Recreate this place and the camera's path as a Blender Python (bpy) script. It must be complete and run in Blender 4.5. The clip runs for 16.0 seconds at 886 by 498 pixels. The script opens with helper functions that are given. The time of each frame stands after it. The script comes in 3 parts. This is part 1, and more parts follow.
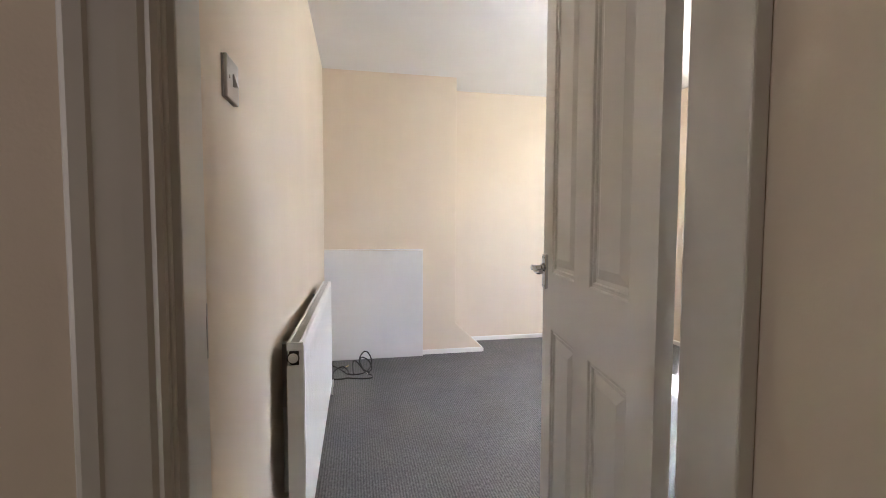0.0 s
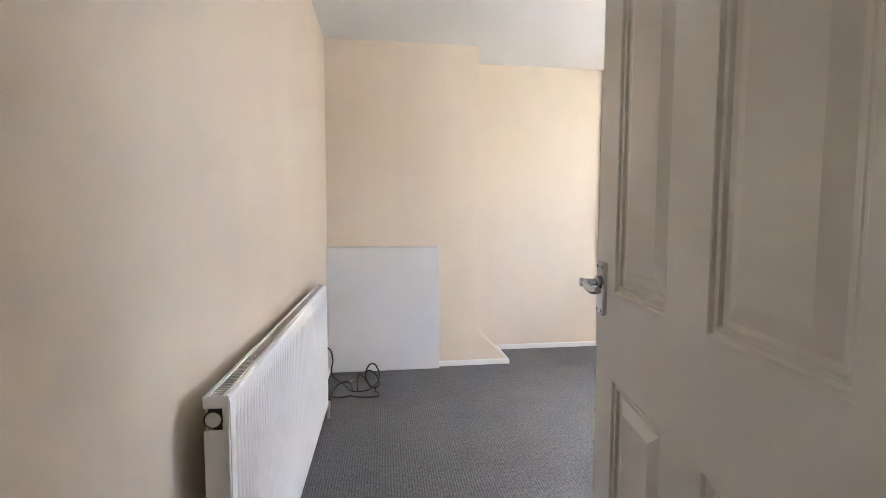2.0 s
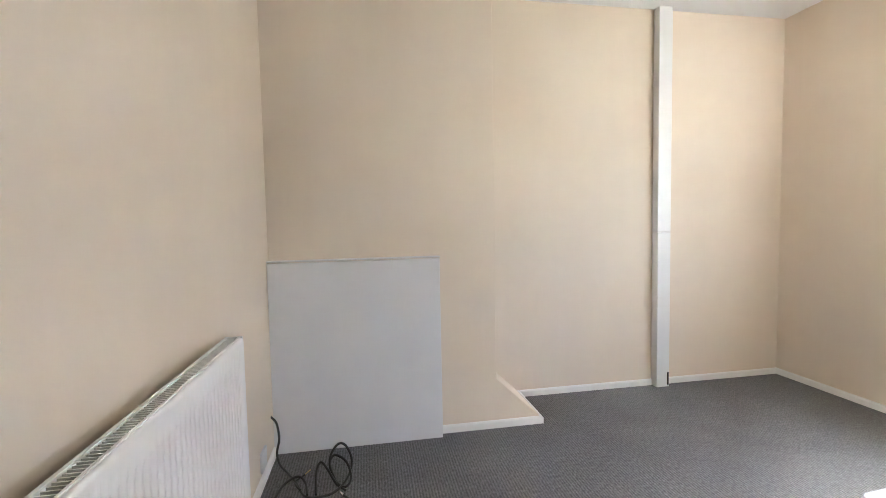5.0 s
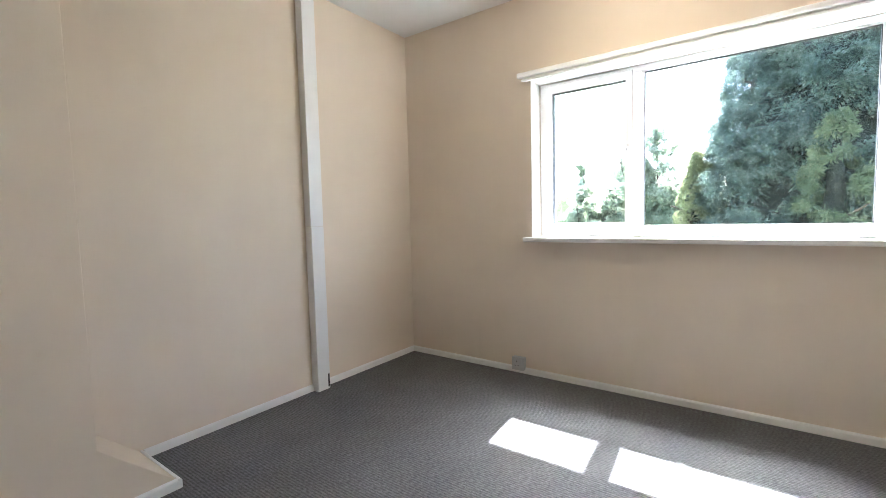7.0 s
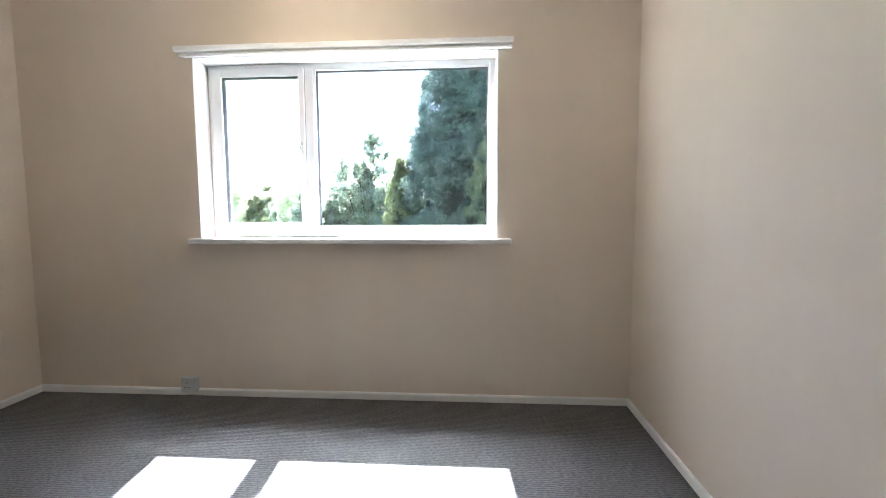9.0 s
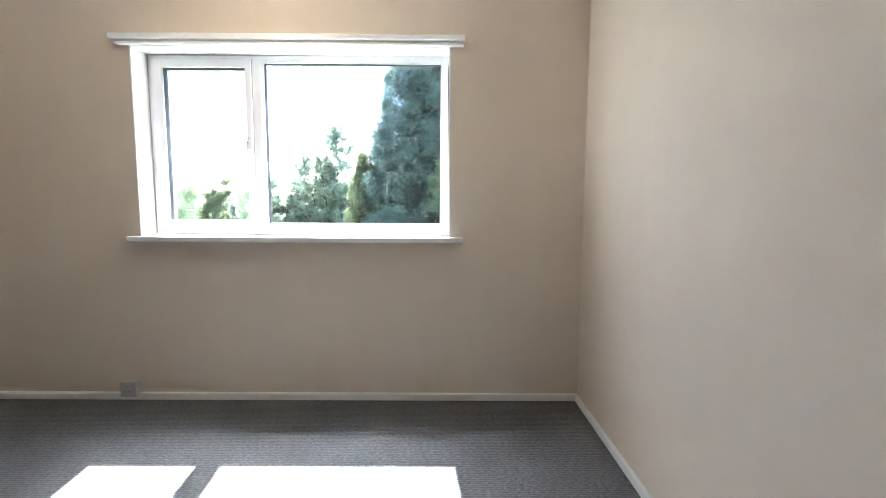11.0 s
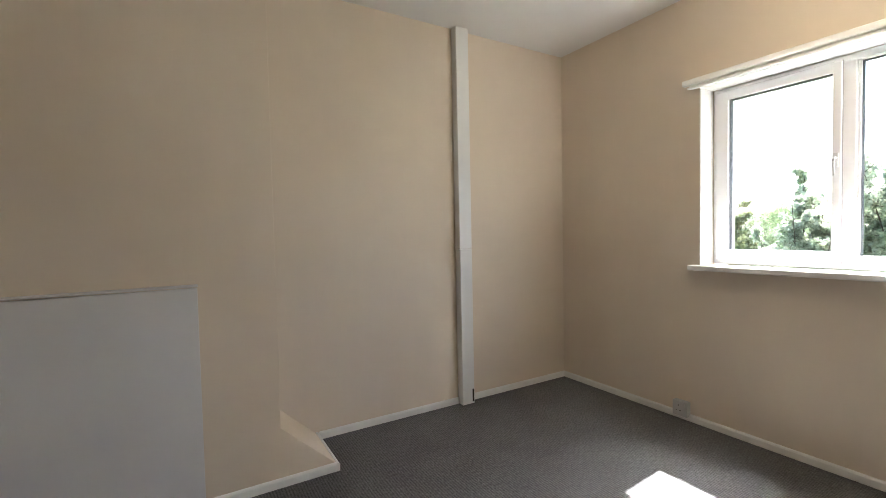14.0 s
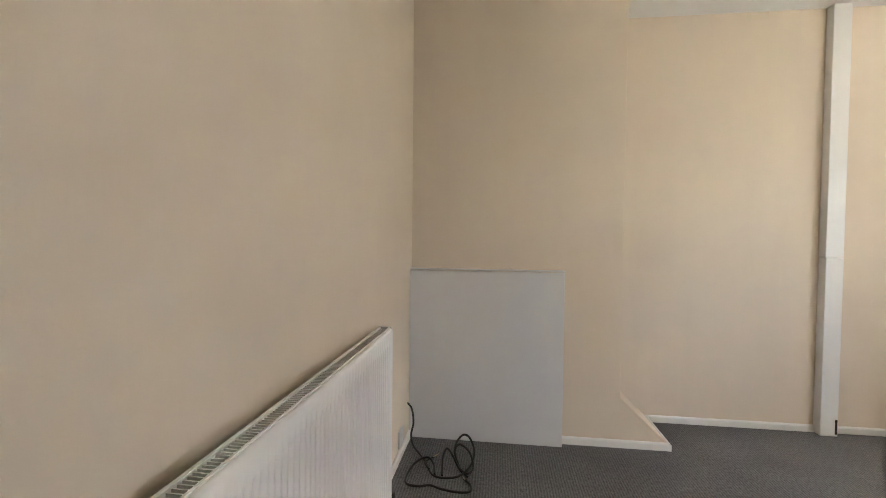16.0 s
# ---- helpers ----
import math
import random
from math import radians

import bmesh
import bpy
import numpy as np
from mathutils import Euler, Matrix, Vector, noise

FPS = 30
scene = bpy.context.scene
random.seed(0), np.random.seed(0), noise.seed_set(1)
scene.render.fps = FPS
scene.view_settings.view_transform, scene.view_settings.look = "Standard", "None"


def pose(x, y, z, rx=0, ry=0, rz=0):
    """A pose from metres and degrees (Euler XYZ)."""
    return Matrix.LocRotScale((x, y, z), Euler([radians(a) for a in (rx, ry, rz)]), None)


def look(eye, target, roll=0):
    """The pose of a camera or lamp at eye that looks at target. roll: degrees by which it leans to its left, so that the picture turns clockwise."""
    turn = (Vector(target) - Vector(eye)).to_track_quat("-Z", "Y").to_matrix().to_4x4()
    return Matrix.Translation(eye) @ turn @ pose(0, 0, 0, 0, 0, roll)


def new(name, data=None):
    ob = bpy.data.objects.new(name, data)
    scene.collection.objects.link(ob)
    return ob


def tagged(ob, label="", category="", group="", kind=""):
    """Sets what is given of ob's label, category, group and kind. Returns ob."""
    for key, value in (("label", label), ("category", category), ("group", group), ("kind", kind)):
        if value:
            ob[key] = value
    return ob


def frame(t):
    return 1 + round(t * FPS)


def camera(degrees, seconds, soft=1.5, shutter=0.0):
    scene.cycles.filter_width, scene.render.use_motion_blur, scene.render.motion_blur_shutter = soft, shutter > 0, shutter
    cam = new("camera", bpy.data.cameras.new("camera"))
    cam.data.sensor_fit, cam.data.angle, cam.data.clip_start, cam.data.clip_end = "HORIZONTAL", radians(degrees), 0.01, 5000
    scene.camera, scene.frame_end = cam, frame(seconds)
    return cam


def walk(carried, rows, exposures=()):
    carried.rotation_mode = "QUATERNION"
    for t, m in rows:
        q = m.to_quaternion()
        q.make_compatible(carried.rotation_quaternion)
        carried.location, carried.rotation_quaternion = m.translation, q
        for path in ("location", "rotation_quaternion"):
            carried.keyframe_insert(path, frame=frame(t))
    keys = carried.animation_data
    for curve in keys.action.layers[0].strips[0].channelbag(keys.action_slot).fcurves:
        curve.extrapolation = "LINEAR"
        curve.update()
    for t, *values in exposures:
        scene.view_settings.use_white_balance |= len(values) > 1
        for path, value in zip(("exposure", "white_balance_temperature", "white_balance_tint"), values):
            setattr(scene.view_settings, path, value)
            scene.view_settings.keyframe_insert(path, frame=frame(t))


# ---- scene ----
cam = camera(90.9, 16.0, 0.9)
PATH = [
    (0, (0.259, -0.720, 1.131), (0.650, 1.239, 1.022), 0.2),
    (0.5, (0.256, -0.615, 1.125), (0.675, 1.337, 1.008), 0.0),
    (1, (0.309, -0.483, 1.126), (0.714, 1.472, 1.002), 0.1),
    (1.5, (0.376, -0.350, 1.133), (0.690, 1.620, 1.002), 0.0),
    (2, (0.414, -0.241, 1.127), (0.680, 1.736, 0.989), 0.1),
    (2.5, (0.447, -0.054, 1.12), (0.677, 1.928, 0.983), 0.1),
    (3, (0.463, 0.121, 1.125), (0.675, 2.106, 0.998), 0.2),
    (5.5, (0.472, 0.986, 1.071), (0.933, 2.928, 0.956), -2.4),
    (6, (0.531, 1.09, 1.058), (1.455, 2.859, 0.932), -3.2),
    (6.5, (0.649, 1.102, 1.066), (1.946, 2.614, 0.895), -2.6),
    (7, (0.661, 1.17, 1.037), (2.27, 2.35, 0.896), -1.4),
    (7.5, (0.697, 1.154, 1.037), (2.491, 2.029, 0.898), -0.5),
    (8, (0.791, 1.059, 1.046), (2.685, 1.682, 0.896), -0.6),
    (8.5, (0.862, 0.974, 1.038), (2.826, 1.32, 0.88), -0.6),
    (9, (0.91, 0.849, 1.045), (2.898, 0.98, 0.875), -0.2),
    (9.2, (0.921, 0.8, 1.053), (2.912, 0.865, 0.876), -0.0),
    (11.3, (0.923, 0.755, 1.07), (2.913, 0.747, 0.877), 0.3),
    (11.5, (0.936, 0.766, 1.077), (2.925, 0.814, 0.88), 0.2),
    (12, (0.967, 0.82, 1.081), (2.926, 1.178, 0.89), -0.2),
    (12.5, (0.998, 0.85, 1.114), (2.843, 1.594, 0.914), -0.9),
    (13, (0.979, 0.949, 1.097), (2.627, 2.071, 0.941), -1.3),
    (13.5, (0.844, 1.032, 1.111), (2.249, 2.45, 0.998), -1.3),
    (14, (0.777, 1.005, 1.11), (1.8, 2.722, 1.037), -1.2),
    (14.5, (0.645, 0.965, 1.109), (1.348, 2.837, 1.057), -0.8),
    (15, (0.552, 0.917, 1.116), (0.954, 2.875, 1.064), -0.3),
    (15.5, (0.525, 0.831, 1.112), (0.585, 2.829, 1.061), -0.0),
    (16, (0.478, 0.644, 1.097), (0.223, 2.627, 1.041), 0.6),
]
walk(cam, [(t, look(eye, target, roll)) for t, eye, target, roll in PATH],
     exposures=[(0.0, 4.74, 5690, 13), (1.5, 4.70, 5640, 13), (3.0, 4.63, 5590, 12), (5.5, 4.38, 5640, 10), (6.1, 4.28, 5540, 10), (7.0, 3.80, 5590, 10), (8.0, 3.45, 5540, 11), (9.0, 3.43, 5440, 11),
                (11.3, 3.48, 5390, 10), (12.5, 3.43, 5690, 10), (13.5, 3.34, 5890, 10), (14.0, 3.30, 6040, 10), (14.5, 3.30, 6190, 10), (15.0, 3.65, 6190, 10), (15.5, 3.88, 6190, 10), (16.0, 3.93, 6190, 10)])

# ---- light ----
SUN_DIR = Vector((-1.0, -0.088, -1.56)).normalized()
world = bpy.data.worlds.new("world")
scene.world = world
world.use_nodes = True
wn = world.node_tree.nodes
sky = wn.new("ShaderNodeTexSky")
sky.sky_type = "NISHITA"
sky.sun_disc = False
sky.sun_elevation = math.asin(-SUN_DIR.z)
sky.sun_rotation = math.atan2(-SUN_DIR.x, -SUN_DIR.y)
sky.dust_density = 2.0
world.node_tree.links.new(sky.outputs[0], wn["Background"].inputs[0])
wn["Background"].inputs[1].default_value = 0.125

sun = new("sun", bpy.data.lights.new("sun", "SUN"))
sun.data.energy = 5.0
sun.data.angle = radians(0.5)
sun.data.color = (1.0, 0.95, 0.88)
sun.matrix_world = look((8, 2, 12), Vector((8, 2, 12)) + SUN_DIR)

# fill lamp added to brighten the landing, standing in for light from out of view
fill = new("landing_fill", bpy.data.lights.new("landing_fill", "AREA"))
fill.data.shape, fill.data.size, fill.data.size_y = "RECTANGLE", 0.70, 1.4
fill.data.energy = 0.20
fill.data.color = (1.0, 0.84, 0.70)
fill.matrix_world = look((-1.225, -0.74, 1.30), (0.8, -0.74, 1.30))

# ---- plan ----
W = 3.25           # window wall, room face
YB = 3.014         # chimney breast face
YR = 3.379         # alcove wall face
YD = 0.0           # wall beside the window, room face
YJ = -0.07         # door wall, room face at the doorway
YH = -0.160        # door wall, landing face
H = 2.4            # ceiling
BX = 1.120         # right edge of the breast
DX0, DX1 = 0.048, 0.800   # clear doorway


# ---- materials ----
def mat(name, color, rough=0.6, metal=0.0):
    m = bpy.data.materials.new(name)
    m.use_nodes = True
    b = m.node_tree.nodes["Principled BSDF"]
    b.inputs["Base Color"].default_value = (*color, 1)
    b.inputs["Roughness"].default_value = rough
    b.inputs["Metallic"].default_value = metal
    return m


def node(m, kind, **values):
    n = m.node_tree.nodes.new(kind)
    for key, value in values.items():
        n.inputs[key].default_value = value
    return n


def link(m, a, b):
    m.node_tree.links.new(a, b)


def coords(m, scale=(1, 1, 1)):
    geo = m.node_tree.nodes.new("ShaderNodeNewGeometry")
    mp = node(m, "ShaderNodeMapping", Scale=scale)
    link(m, geo.outputs["Position"], mp.inputs["Vector"])
    return mp.outputs["Vector"]


def varied(name, color, rough=0.6, fine=300.0, broad=1.6, amount=0.05, bump=0.15, dist=0.0006, metal=0.0, dirt=None, spots=0.0):
    """A surface with broad tone changes, fine grain and relief."""
    m = mat(name, color, rough, metal)
    b = m.node_tree.nodes["Principled BSDF"]
    pos = coords(m)
    big = node(m, "ShaderNodeTexNoise", Scale=broad, Detail=4.0, Roughness=0.6)
    small = node(m, "ShaderNodeTexNoise", Scale=fine, Detail=3.0)
    link(m, pos, big.inputs["Vector"])
    link(m, pos, small.inputs["Vector"])
    ramp = m.node_tree.nodes.new("ShaderNodeMapRange")
    ramp.inputs["From Min"].default_value, ramp.inputs["From Max"].default_value = 0.3, 0.7
    ramp.inputs["To Min"].default_value, ramp.inputs["To Max"].default_value = 0.0, 1.0
    link(m, big.outputs["Fac"], ramp.inputs["Value"])
    mix = m.node_tree.nodes.new("ShaderNodeMix")
    mix.data_type = "RGBA"
    dark = dirt or tuple(c * (1 - 2 * amount) for c in color)
    mix.inputs[6].default_value = (*color, 1)
    mix.inputs[7].default_value = (*dark, 1)
    fac = m.node_tree.nodes.new("ShaderNodeMath")
    fac.operation = "MULTIPLY"
    fac.inputs[1].default_value = 1.0 if dirt is None else amount
    link(m, ramp.outputs[0], fac.inputs[0])
    link(m, fac.outputs[0], mix.inputs[0])
    link(m, mix.outputs[2], b.inputs["Base Color"])
    rr = m.node_tree.nodes.new("ShaderNodeMapRange")
    rr.inputs["To Min"].default_value, rr.inputs["To Max"].default_value = max(rough - 0.08, 0.02), min(rough + 0.08, 1)
    link(m, big.outputs["Fac"], rr.inputs["Value"])
    link(m, rr.outputs[0], b.inputs["Roughness"])
    bp = node(m, "ShaderNodeBump", Strength=bump, Distance=dist)
    link(m, small.outputs["Fac"], bp.inputs["Height"])
    link(m, bp.outputs[0], b.inputs["Normal"])
    return m


def streaked(m, amount):
    """Adds faint upright streaks, as lining paper and roller marks leave, to a painted wall."""
    b = m.node_tree.nodes["Principled BSDF"]
    source = b.inputs["Base Color"].links[0].from_socket
    pos = coords(m, (9.0, 9.0, 0.35))
    n = node(m, "ShaderNodeTexNoise", Scale=1.0, Detail=3.0, Roughness=0.6)
    link(m, pos, n.inputs["Vector"])
    rng = m.node_tree.nodes.new("ShaderNodeMapRange")
    rng.inputs["From Min"].default_value, rng.inputs["From Max"].default_value = 0.3, 0.7
    rng.inputs["To Min"].default_value, rng.inputs["To Max"].default_value = 1 - amount, 1.0
    link(m, n.outputs["Fac"], rng.inputs["Value"])
    mul = m.node_tree.nodes.new("ShaderNodeMix")
    mul.data_type, mul.blend_type = "RGBA", "MULTIPLY"
    mul.inputs[0].default_value = 1.0
    link(m, source, mul.inputs[6])
    link(m, rng.outputs[0], mul.inputs[7])
    link(m, mul.outputs[2], b.inputs["Base Color"])
    return m


MAGNOLIA = varied("magnolia_paint", (0.765, 0.663, 0.54), 0.75, 180, 1.1, 0.035, 0.3, 0.001)
streaked(MAGNOLIA, 0.018)
CEIL = varied("ceiling_paint", (0.80, 0.79, 0.77), 0.85, 90, 1.1, 0.02, 0.3, 0.001)
GLOSS = varied("white_gloss", (0.82, 0.81, 0.78), 0.32, 60, 2.0, 0.03, 0.12, 0.0006)
OLDGLOSS = varied("aged_white_gloss", (0.70, 0.67, 0.62), 0.35, 45, 2.5, 0.05, 0.2, 0.0008)
DOORWHITE = varied("door_white", (0.74, 0.71, 0.66), 0.42, 240, 1.4, 0.03, 0.2, 0.0006)
BOARD = varied("painted_board", (0.75, 0.74, 0.735), 0.5, 70, 2.2, 0.03, 0.15, 0.0007)
UPVC = varied("upvc", (0.88, 0.88, 0.88), 0.42, 200, 3.0, 0.015, 0.05, 0.0003)
ENAMEL = varied("radiator_enamel", (0.80, 0.80, 0.79), 0.4, 200, 3.0, 0.015, 0.05, 0.0003)
RAILWHITE = varied("rail_plastic", (0.92, 0.92, 0.90), 0.38, 200, 6.0, 0.02, 0.04, 0.0002)
REVEAL = varied("reveal_paint", (0.90, 0.89, 0.87), 0.6, 120, 2.0, 0.015, 0.15, 0.0006)
PLASTIC = varied("white_plastic", (0.68, 0.67, 0.65), 0.35, 200, 6.0, 0.03, 0.04, 0.0002)
TRUNK = varied("trunking_plastic", (0.78, 0.78, 0.77), 0.3, 200, 3.0, 0.02, 0.05, 0.0003)
# white plastic of the socket, greyed for the shade low on the window wall
SOCKETPL = varied("shaded_white_plastic", (0.52, 0.52, 0.52), 0.4, 200, 6.0, 0.05, 0.05, 0.0003)
GREYPL = varied("grey_plastic", (0.42, 0.42, 0.42), 0.45, 200, 6.0, 0.03, 0.05, 0.0003)
# near-black that stands in for the shade inside gaps and holes
DARK = varied("shade_black", (0.03, 0.03, 0.03), 0.8, 100, 5.0, 0.05, 0.1, 0.0004)
RUBBER = varied("black_cable", (0.012, 0.012, 0.013), 0.45, 300, 20.0, 0.1, 0.1, 0.0002)
CHROME = varied("chrome", (0.62, 0.62, 0.64), 0.2, 400, 12.0, 0.03, 0.03, 0.0001, metal=1.0)
STEEL = varied("worn_steel", (0.48, 0.46, 0.43), 0.45, 300, 25.0, 0.1, 0.2, 0.0003, metal=1.0)
PAINTEDSTEEL = varied("paint_smeared_steel", (0.56, 0.54, 0.50), 0.5, 160, 60.0, 0.25, 0.3, 0.0006)
KEEP = varied("brown_recess", (0.085, 0.06, 0.045), 0.8, 100, 25.0, 0.2, 0.3, 0.0006)
SCREW = varied("dull_screw", (0.22, 0.21, 0.20), 0.45, 300, 25.0, 0.1, 0.2, 0.0003, metal=1.0)
BRASS = varied("brass_tip", (0.70, 0.52, 0.25), 0.3, 400, 20.0, 0.05, 0.05, 0.0002, metal=1.0)
GASKET = mat("black_gasket", (0.06, 0.06, 0.062), 0.7)
ROOFTILE = varied("clay_roof", (0.26, 0.15, 0.11), 0.8, 12, 0.8, 0.12, 0.5, 0.01)
BRICK = varied("house_brick", (0.30, 0.20, 0.16), 0.85, 20, 0.9, 0.12, 0.4, 0.005)
GRASS = varied("lawn", (0.07, 0.12, 0.03), 0.9, 40, 0.6, 0.2, 0.6, 0.02)
RENDER = varied("outer_render", (0.55, 0.52, 0.47), 0.85, 90, 0.8, 0.06, 0.5, 0.003)
BARK = varied("bark", (0.10, 0.075, 0.05), 0.9, 60, 4.0, 0.2, 0.8, 0.01)

GLASS = mat("glass", (0.97, 0.99, 0.98), 0.0)
GLASS.node_tree.nodes["Principled BSDF"].inputs["Transmission Weight"].default_value = 1.0
GLASS.node_tree.nodes["Principled BSDF"].inputs["IOR"].default_value = 1.45

BULBGLOW = mat("lit_bulb", (1, 0.9, 0.75), 0.3)
BULBGLOW.node_tree.nodes["Principled BSDF"].inputs["Emission Color"].default_value = (1.0, 0.78, 0.5, 1)
BULBGLOW.node_tree.nodes["Principled BSDF"].inputs["Emission Strength"].default_value = 6.0


def carpet_material():
    """Grey ribbed cord carpet: ribs along y, broken into tufts, with pale flecks."""
    m = mat("ribbed_carpet", (0.12, 0.12, 0.125), 0.95)
    b = m.node_tree.nodes["Principled BSDF"]
    pos = coords(m)
    warp = node(m, "ShaderNodeTexNoise", Scale=26.0, Detail=3.0)
    link(m, pos, warp.inputs["Vector"])
    sub = m.node_tree.nodes.new("ShaderNodeVectorMath")
    sub.operation = "MULTIPLY_ADD"
    sub.inputs[1].default_value = (0.003, 0.003, 0.0)
    link(m, warp.outputs["Color"], sub.inputs[0])
    link(m, pos, sub.inputs[2])
    drift = node(m, "ShaderNodeTexNoise", Scale=7.0, Detail=2.0)
    link(m, pos, drift.inputs["Vector"])
    wander = m.node_tree.nodes.new("ShaderNodeVectorMath")
    wander.operation = "MULTIPLY_ADD"
    wander.inputs[1].default_value = (0.003, 0.0, 0.0)
    link(m, drift.outputs["Color"], wander.inputs[0])
    link(m, sub.outputs[0], wander.inputs[2])
    rib = node(m, "ShaderNodeTexWave", Scale=RIB)
    rib.wave_type, rib.bands_direction = "BANDS", "X"
    link(m, wander.outputs[0], rib.inputs["Vector"])
    tuft = node(m, "ShaderNodeTexNoise", Scale=1.0, Detail=2.0)
    tp = coords(m, (110, 60, 80))
    link(m, tp, tuft.inputs["Vector"])
    fleck = node(m, "ShaderNodeTexNoise", Scale=220.0, Detail=2.0)
    link(m, pos, fleck.inputs["Vector"])
    broad = node(m, "ShaderNodeTexNoise", Scale=4.0, Detail=7.0, Roughness=0.65)
    link(m, pos, broad.inputs["Vector"])
    height = m.node_tree.nodes.new("ShaderNodeMath")
    height.operation = "MULTIPLY_ADD"
    height.inputs[1].default_value = 0.27
    link(m, rib.outputs["Fac"], height.inputs[0])
    link(m, tuft.outputs["Fac"], height.inputs[2])
    tone = m.node_tree.nodes.new("ShaderNodeValToRGB")
    tone.color_ramp.elements[0].position, tone.color_ramp.elements[0].color = 0.30, (0.042, 0.040, 0.041, 1)
    tone.color_ramp.elements[1].position, tone.color_ramp.elements[1].color = 0.70, (0.152, 0.148, 0.147, 1)
    half = m.node_tree.nodes.new("ShaderNodeMath")
    half.operation = "MULTIPLY"
    half.inputs[1].default_value = 1 / 1.38
    link(m, height.outputs[0], half.inputs[0])
    link(m, half.outputs[0], tone.inputs[0])
    pick = m.node_tree.nodes.new("ShaderNodeMapRange")
    pick.inputs["From Min"].default_value, pick.inputs["From Max"].default_value = 0.61, 0.72
    pick.inputs["To Max"].default_value = 0.5
    link(m, fleck.outputs["Fac"], pick.inputs["Value"])
    add = m.node_tree.nodes.new("ShaderNodeMix")
    add.data_type = "RGBA"
    add.inputs[7].default_value = (0.30, 0.30, 0.31, 1)
    link(m, pick.outputs[0], add.inputs[0])
    link(m, tone.outputs[0], add.inputs[6])
    wear = m.node_tree.nodes.new("ShaderNodeMapRange")
    wear.inputs["From Min"].default_value, wear.inputs["From Max"].default_value = 0.3, 0.7
    wear.inputs["To Min"].default_value, wear.inputs["To Max"].default_value = 0.82, 1.14
    link(m, broad.outputs["Fac"], wear.inputs["Value"])
    mul = m.node_tree.nodes.new("ShaderNodeMix")
    mul.data_type, mul.blend_type = "RGBA", "MULTIPLY"
    mul.inputs[0].default_value = 1.0
    link(m, add.outputs[2], mul.inputs[6])
    link(m, wear.outputs[0], mul.inputs[7])
    link(m, mul.outputs[2], b.inputs["Base Color"])
    bp = node(m, "ShaderNodeBump", Strength=0.65, Distance=0.003)
    link(m, height.outputs[0], bp.inputs["Height"])
    link(m, bp.outputs[0], b.inputs["Normal"])
    b.inputs["Sheen Weight"].default_value = 0.15
    return m


RIB = 0.314 / 0.0125
CARPET = carpet_material()


def leaf_material(name, a, b2, through_light=0.5, tone_size=3.2):
    m = mat(name, a, 0.55)
    b = m.node_tree.nodes["Principled BSDF"]
    geo = m.node_tree.nodes.new("ShaderNodeNewGeometry")
    mix = m.node_tree.nodes.new("ShaderNodeMix")
    mix.data_type = "RGBA"
    mix.inputs[6].default_value, mix.inputs[7].default_value = (*a, 1), (*b2, 1)
    patch = node(m, "ShaderNodeTexNoise", Scale=tone_size, Detail=2.0, Roughness=0.6)
    link(m, geo.outputs["Position"], patch.inputs["Vector"])
    spread = m.node_tree.nodes.new("ShaderNodeMapRange")
    spread.inputs["From Min"].default_value, spread.inputs["From Max"].default_value = 0.38, 0.62
    spread.inputs["To Max"].default_value = 1.5
    spread.clamp = True
    link(m, patch.outputs["Fac"], spread.inputs["Value"])
    blend = m.node_tree.nodes.new("ShaderNodeMath")
    blend.operation = "ADD"
    link(m, geo.outputs["Random Per Island"], blend.inputs[0])
    link(m, spread.outputs[0], blend.inputs[1])
    half = m.node_tree.nodes.new("ShaderNodeMath")
    half.operation = "MULTIPLY"
    half.inputs[1].default_value = 0.4
    link(m, blend.outputs[0], half.inputs[0])
    link(m, half.outputs[0], mix.inputs[0])
    link(m, mix.outputs[2], b.inputs["Base Color"])
    trans = m.node_tree.nodes.new("ShaderNodeBsdfTranslucent")
    link(m, mix.outputs[2], trans.inputs["Color"])
    both = m.node_tree.nodes.new("ShaderNodeMixShader")
    both.inputs[0].default_value = through_light
    link(m, b.outputs[0], both.inputs[1])
    link(m, trans.outputs[0], both.inputs[2])
    link(m, both.outputs[0], m.node_tree.nodes["Material Output"].inputs[0])
    return m


# cypress patches: pale stands in for lit tufts, dark for the shaded gaps
CYPRESS = leaf_material("cypress_leaf_lit_shaded", (0.026, 0.046, 0.036), (0.235, 0.305, 0.245), 0.42, 6.5)
LIME = leaf_material("lime_conifer_leaf", (0.085, 0.118, 0.065), (0.25, 0.295, 0.165))
GOLDEN = leaf_material("golden_conifer_leaf", (0.16, 0.18, 0.085), (0.31, 0.33, 0.17))
SILVER = leaf_material("grey_green_leaf", (0.24, 0.28, 0.19), (0.56, 0.60, 0.47), 0.66, 6.0)
SHADE_CORE = varied("crown_shade_core", (0.018, 0.024, 0.016), 0.9, 30, 3.0, 0.25, 0.8, 0.03)
GREEN = leaf_material("green_leaf", (0.09, 0.13, 0.06), (0.24, 0.29, 0.15), 0.5)


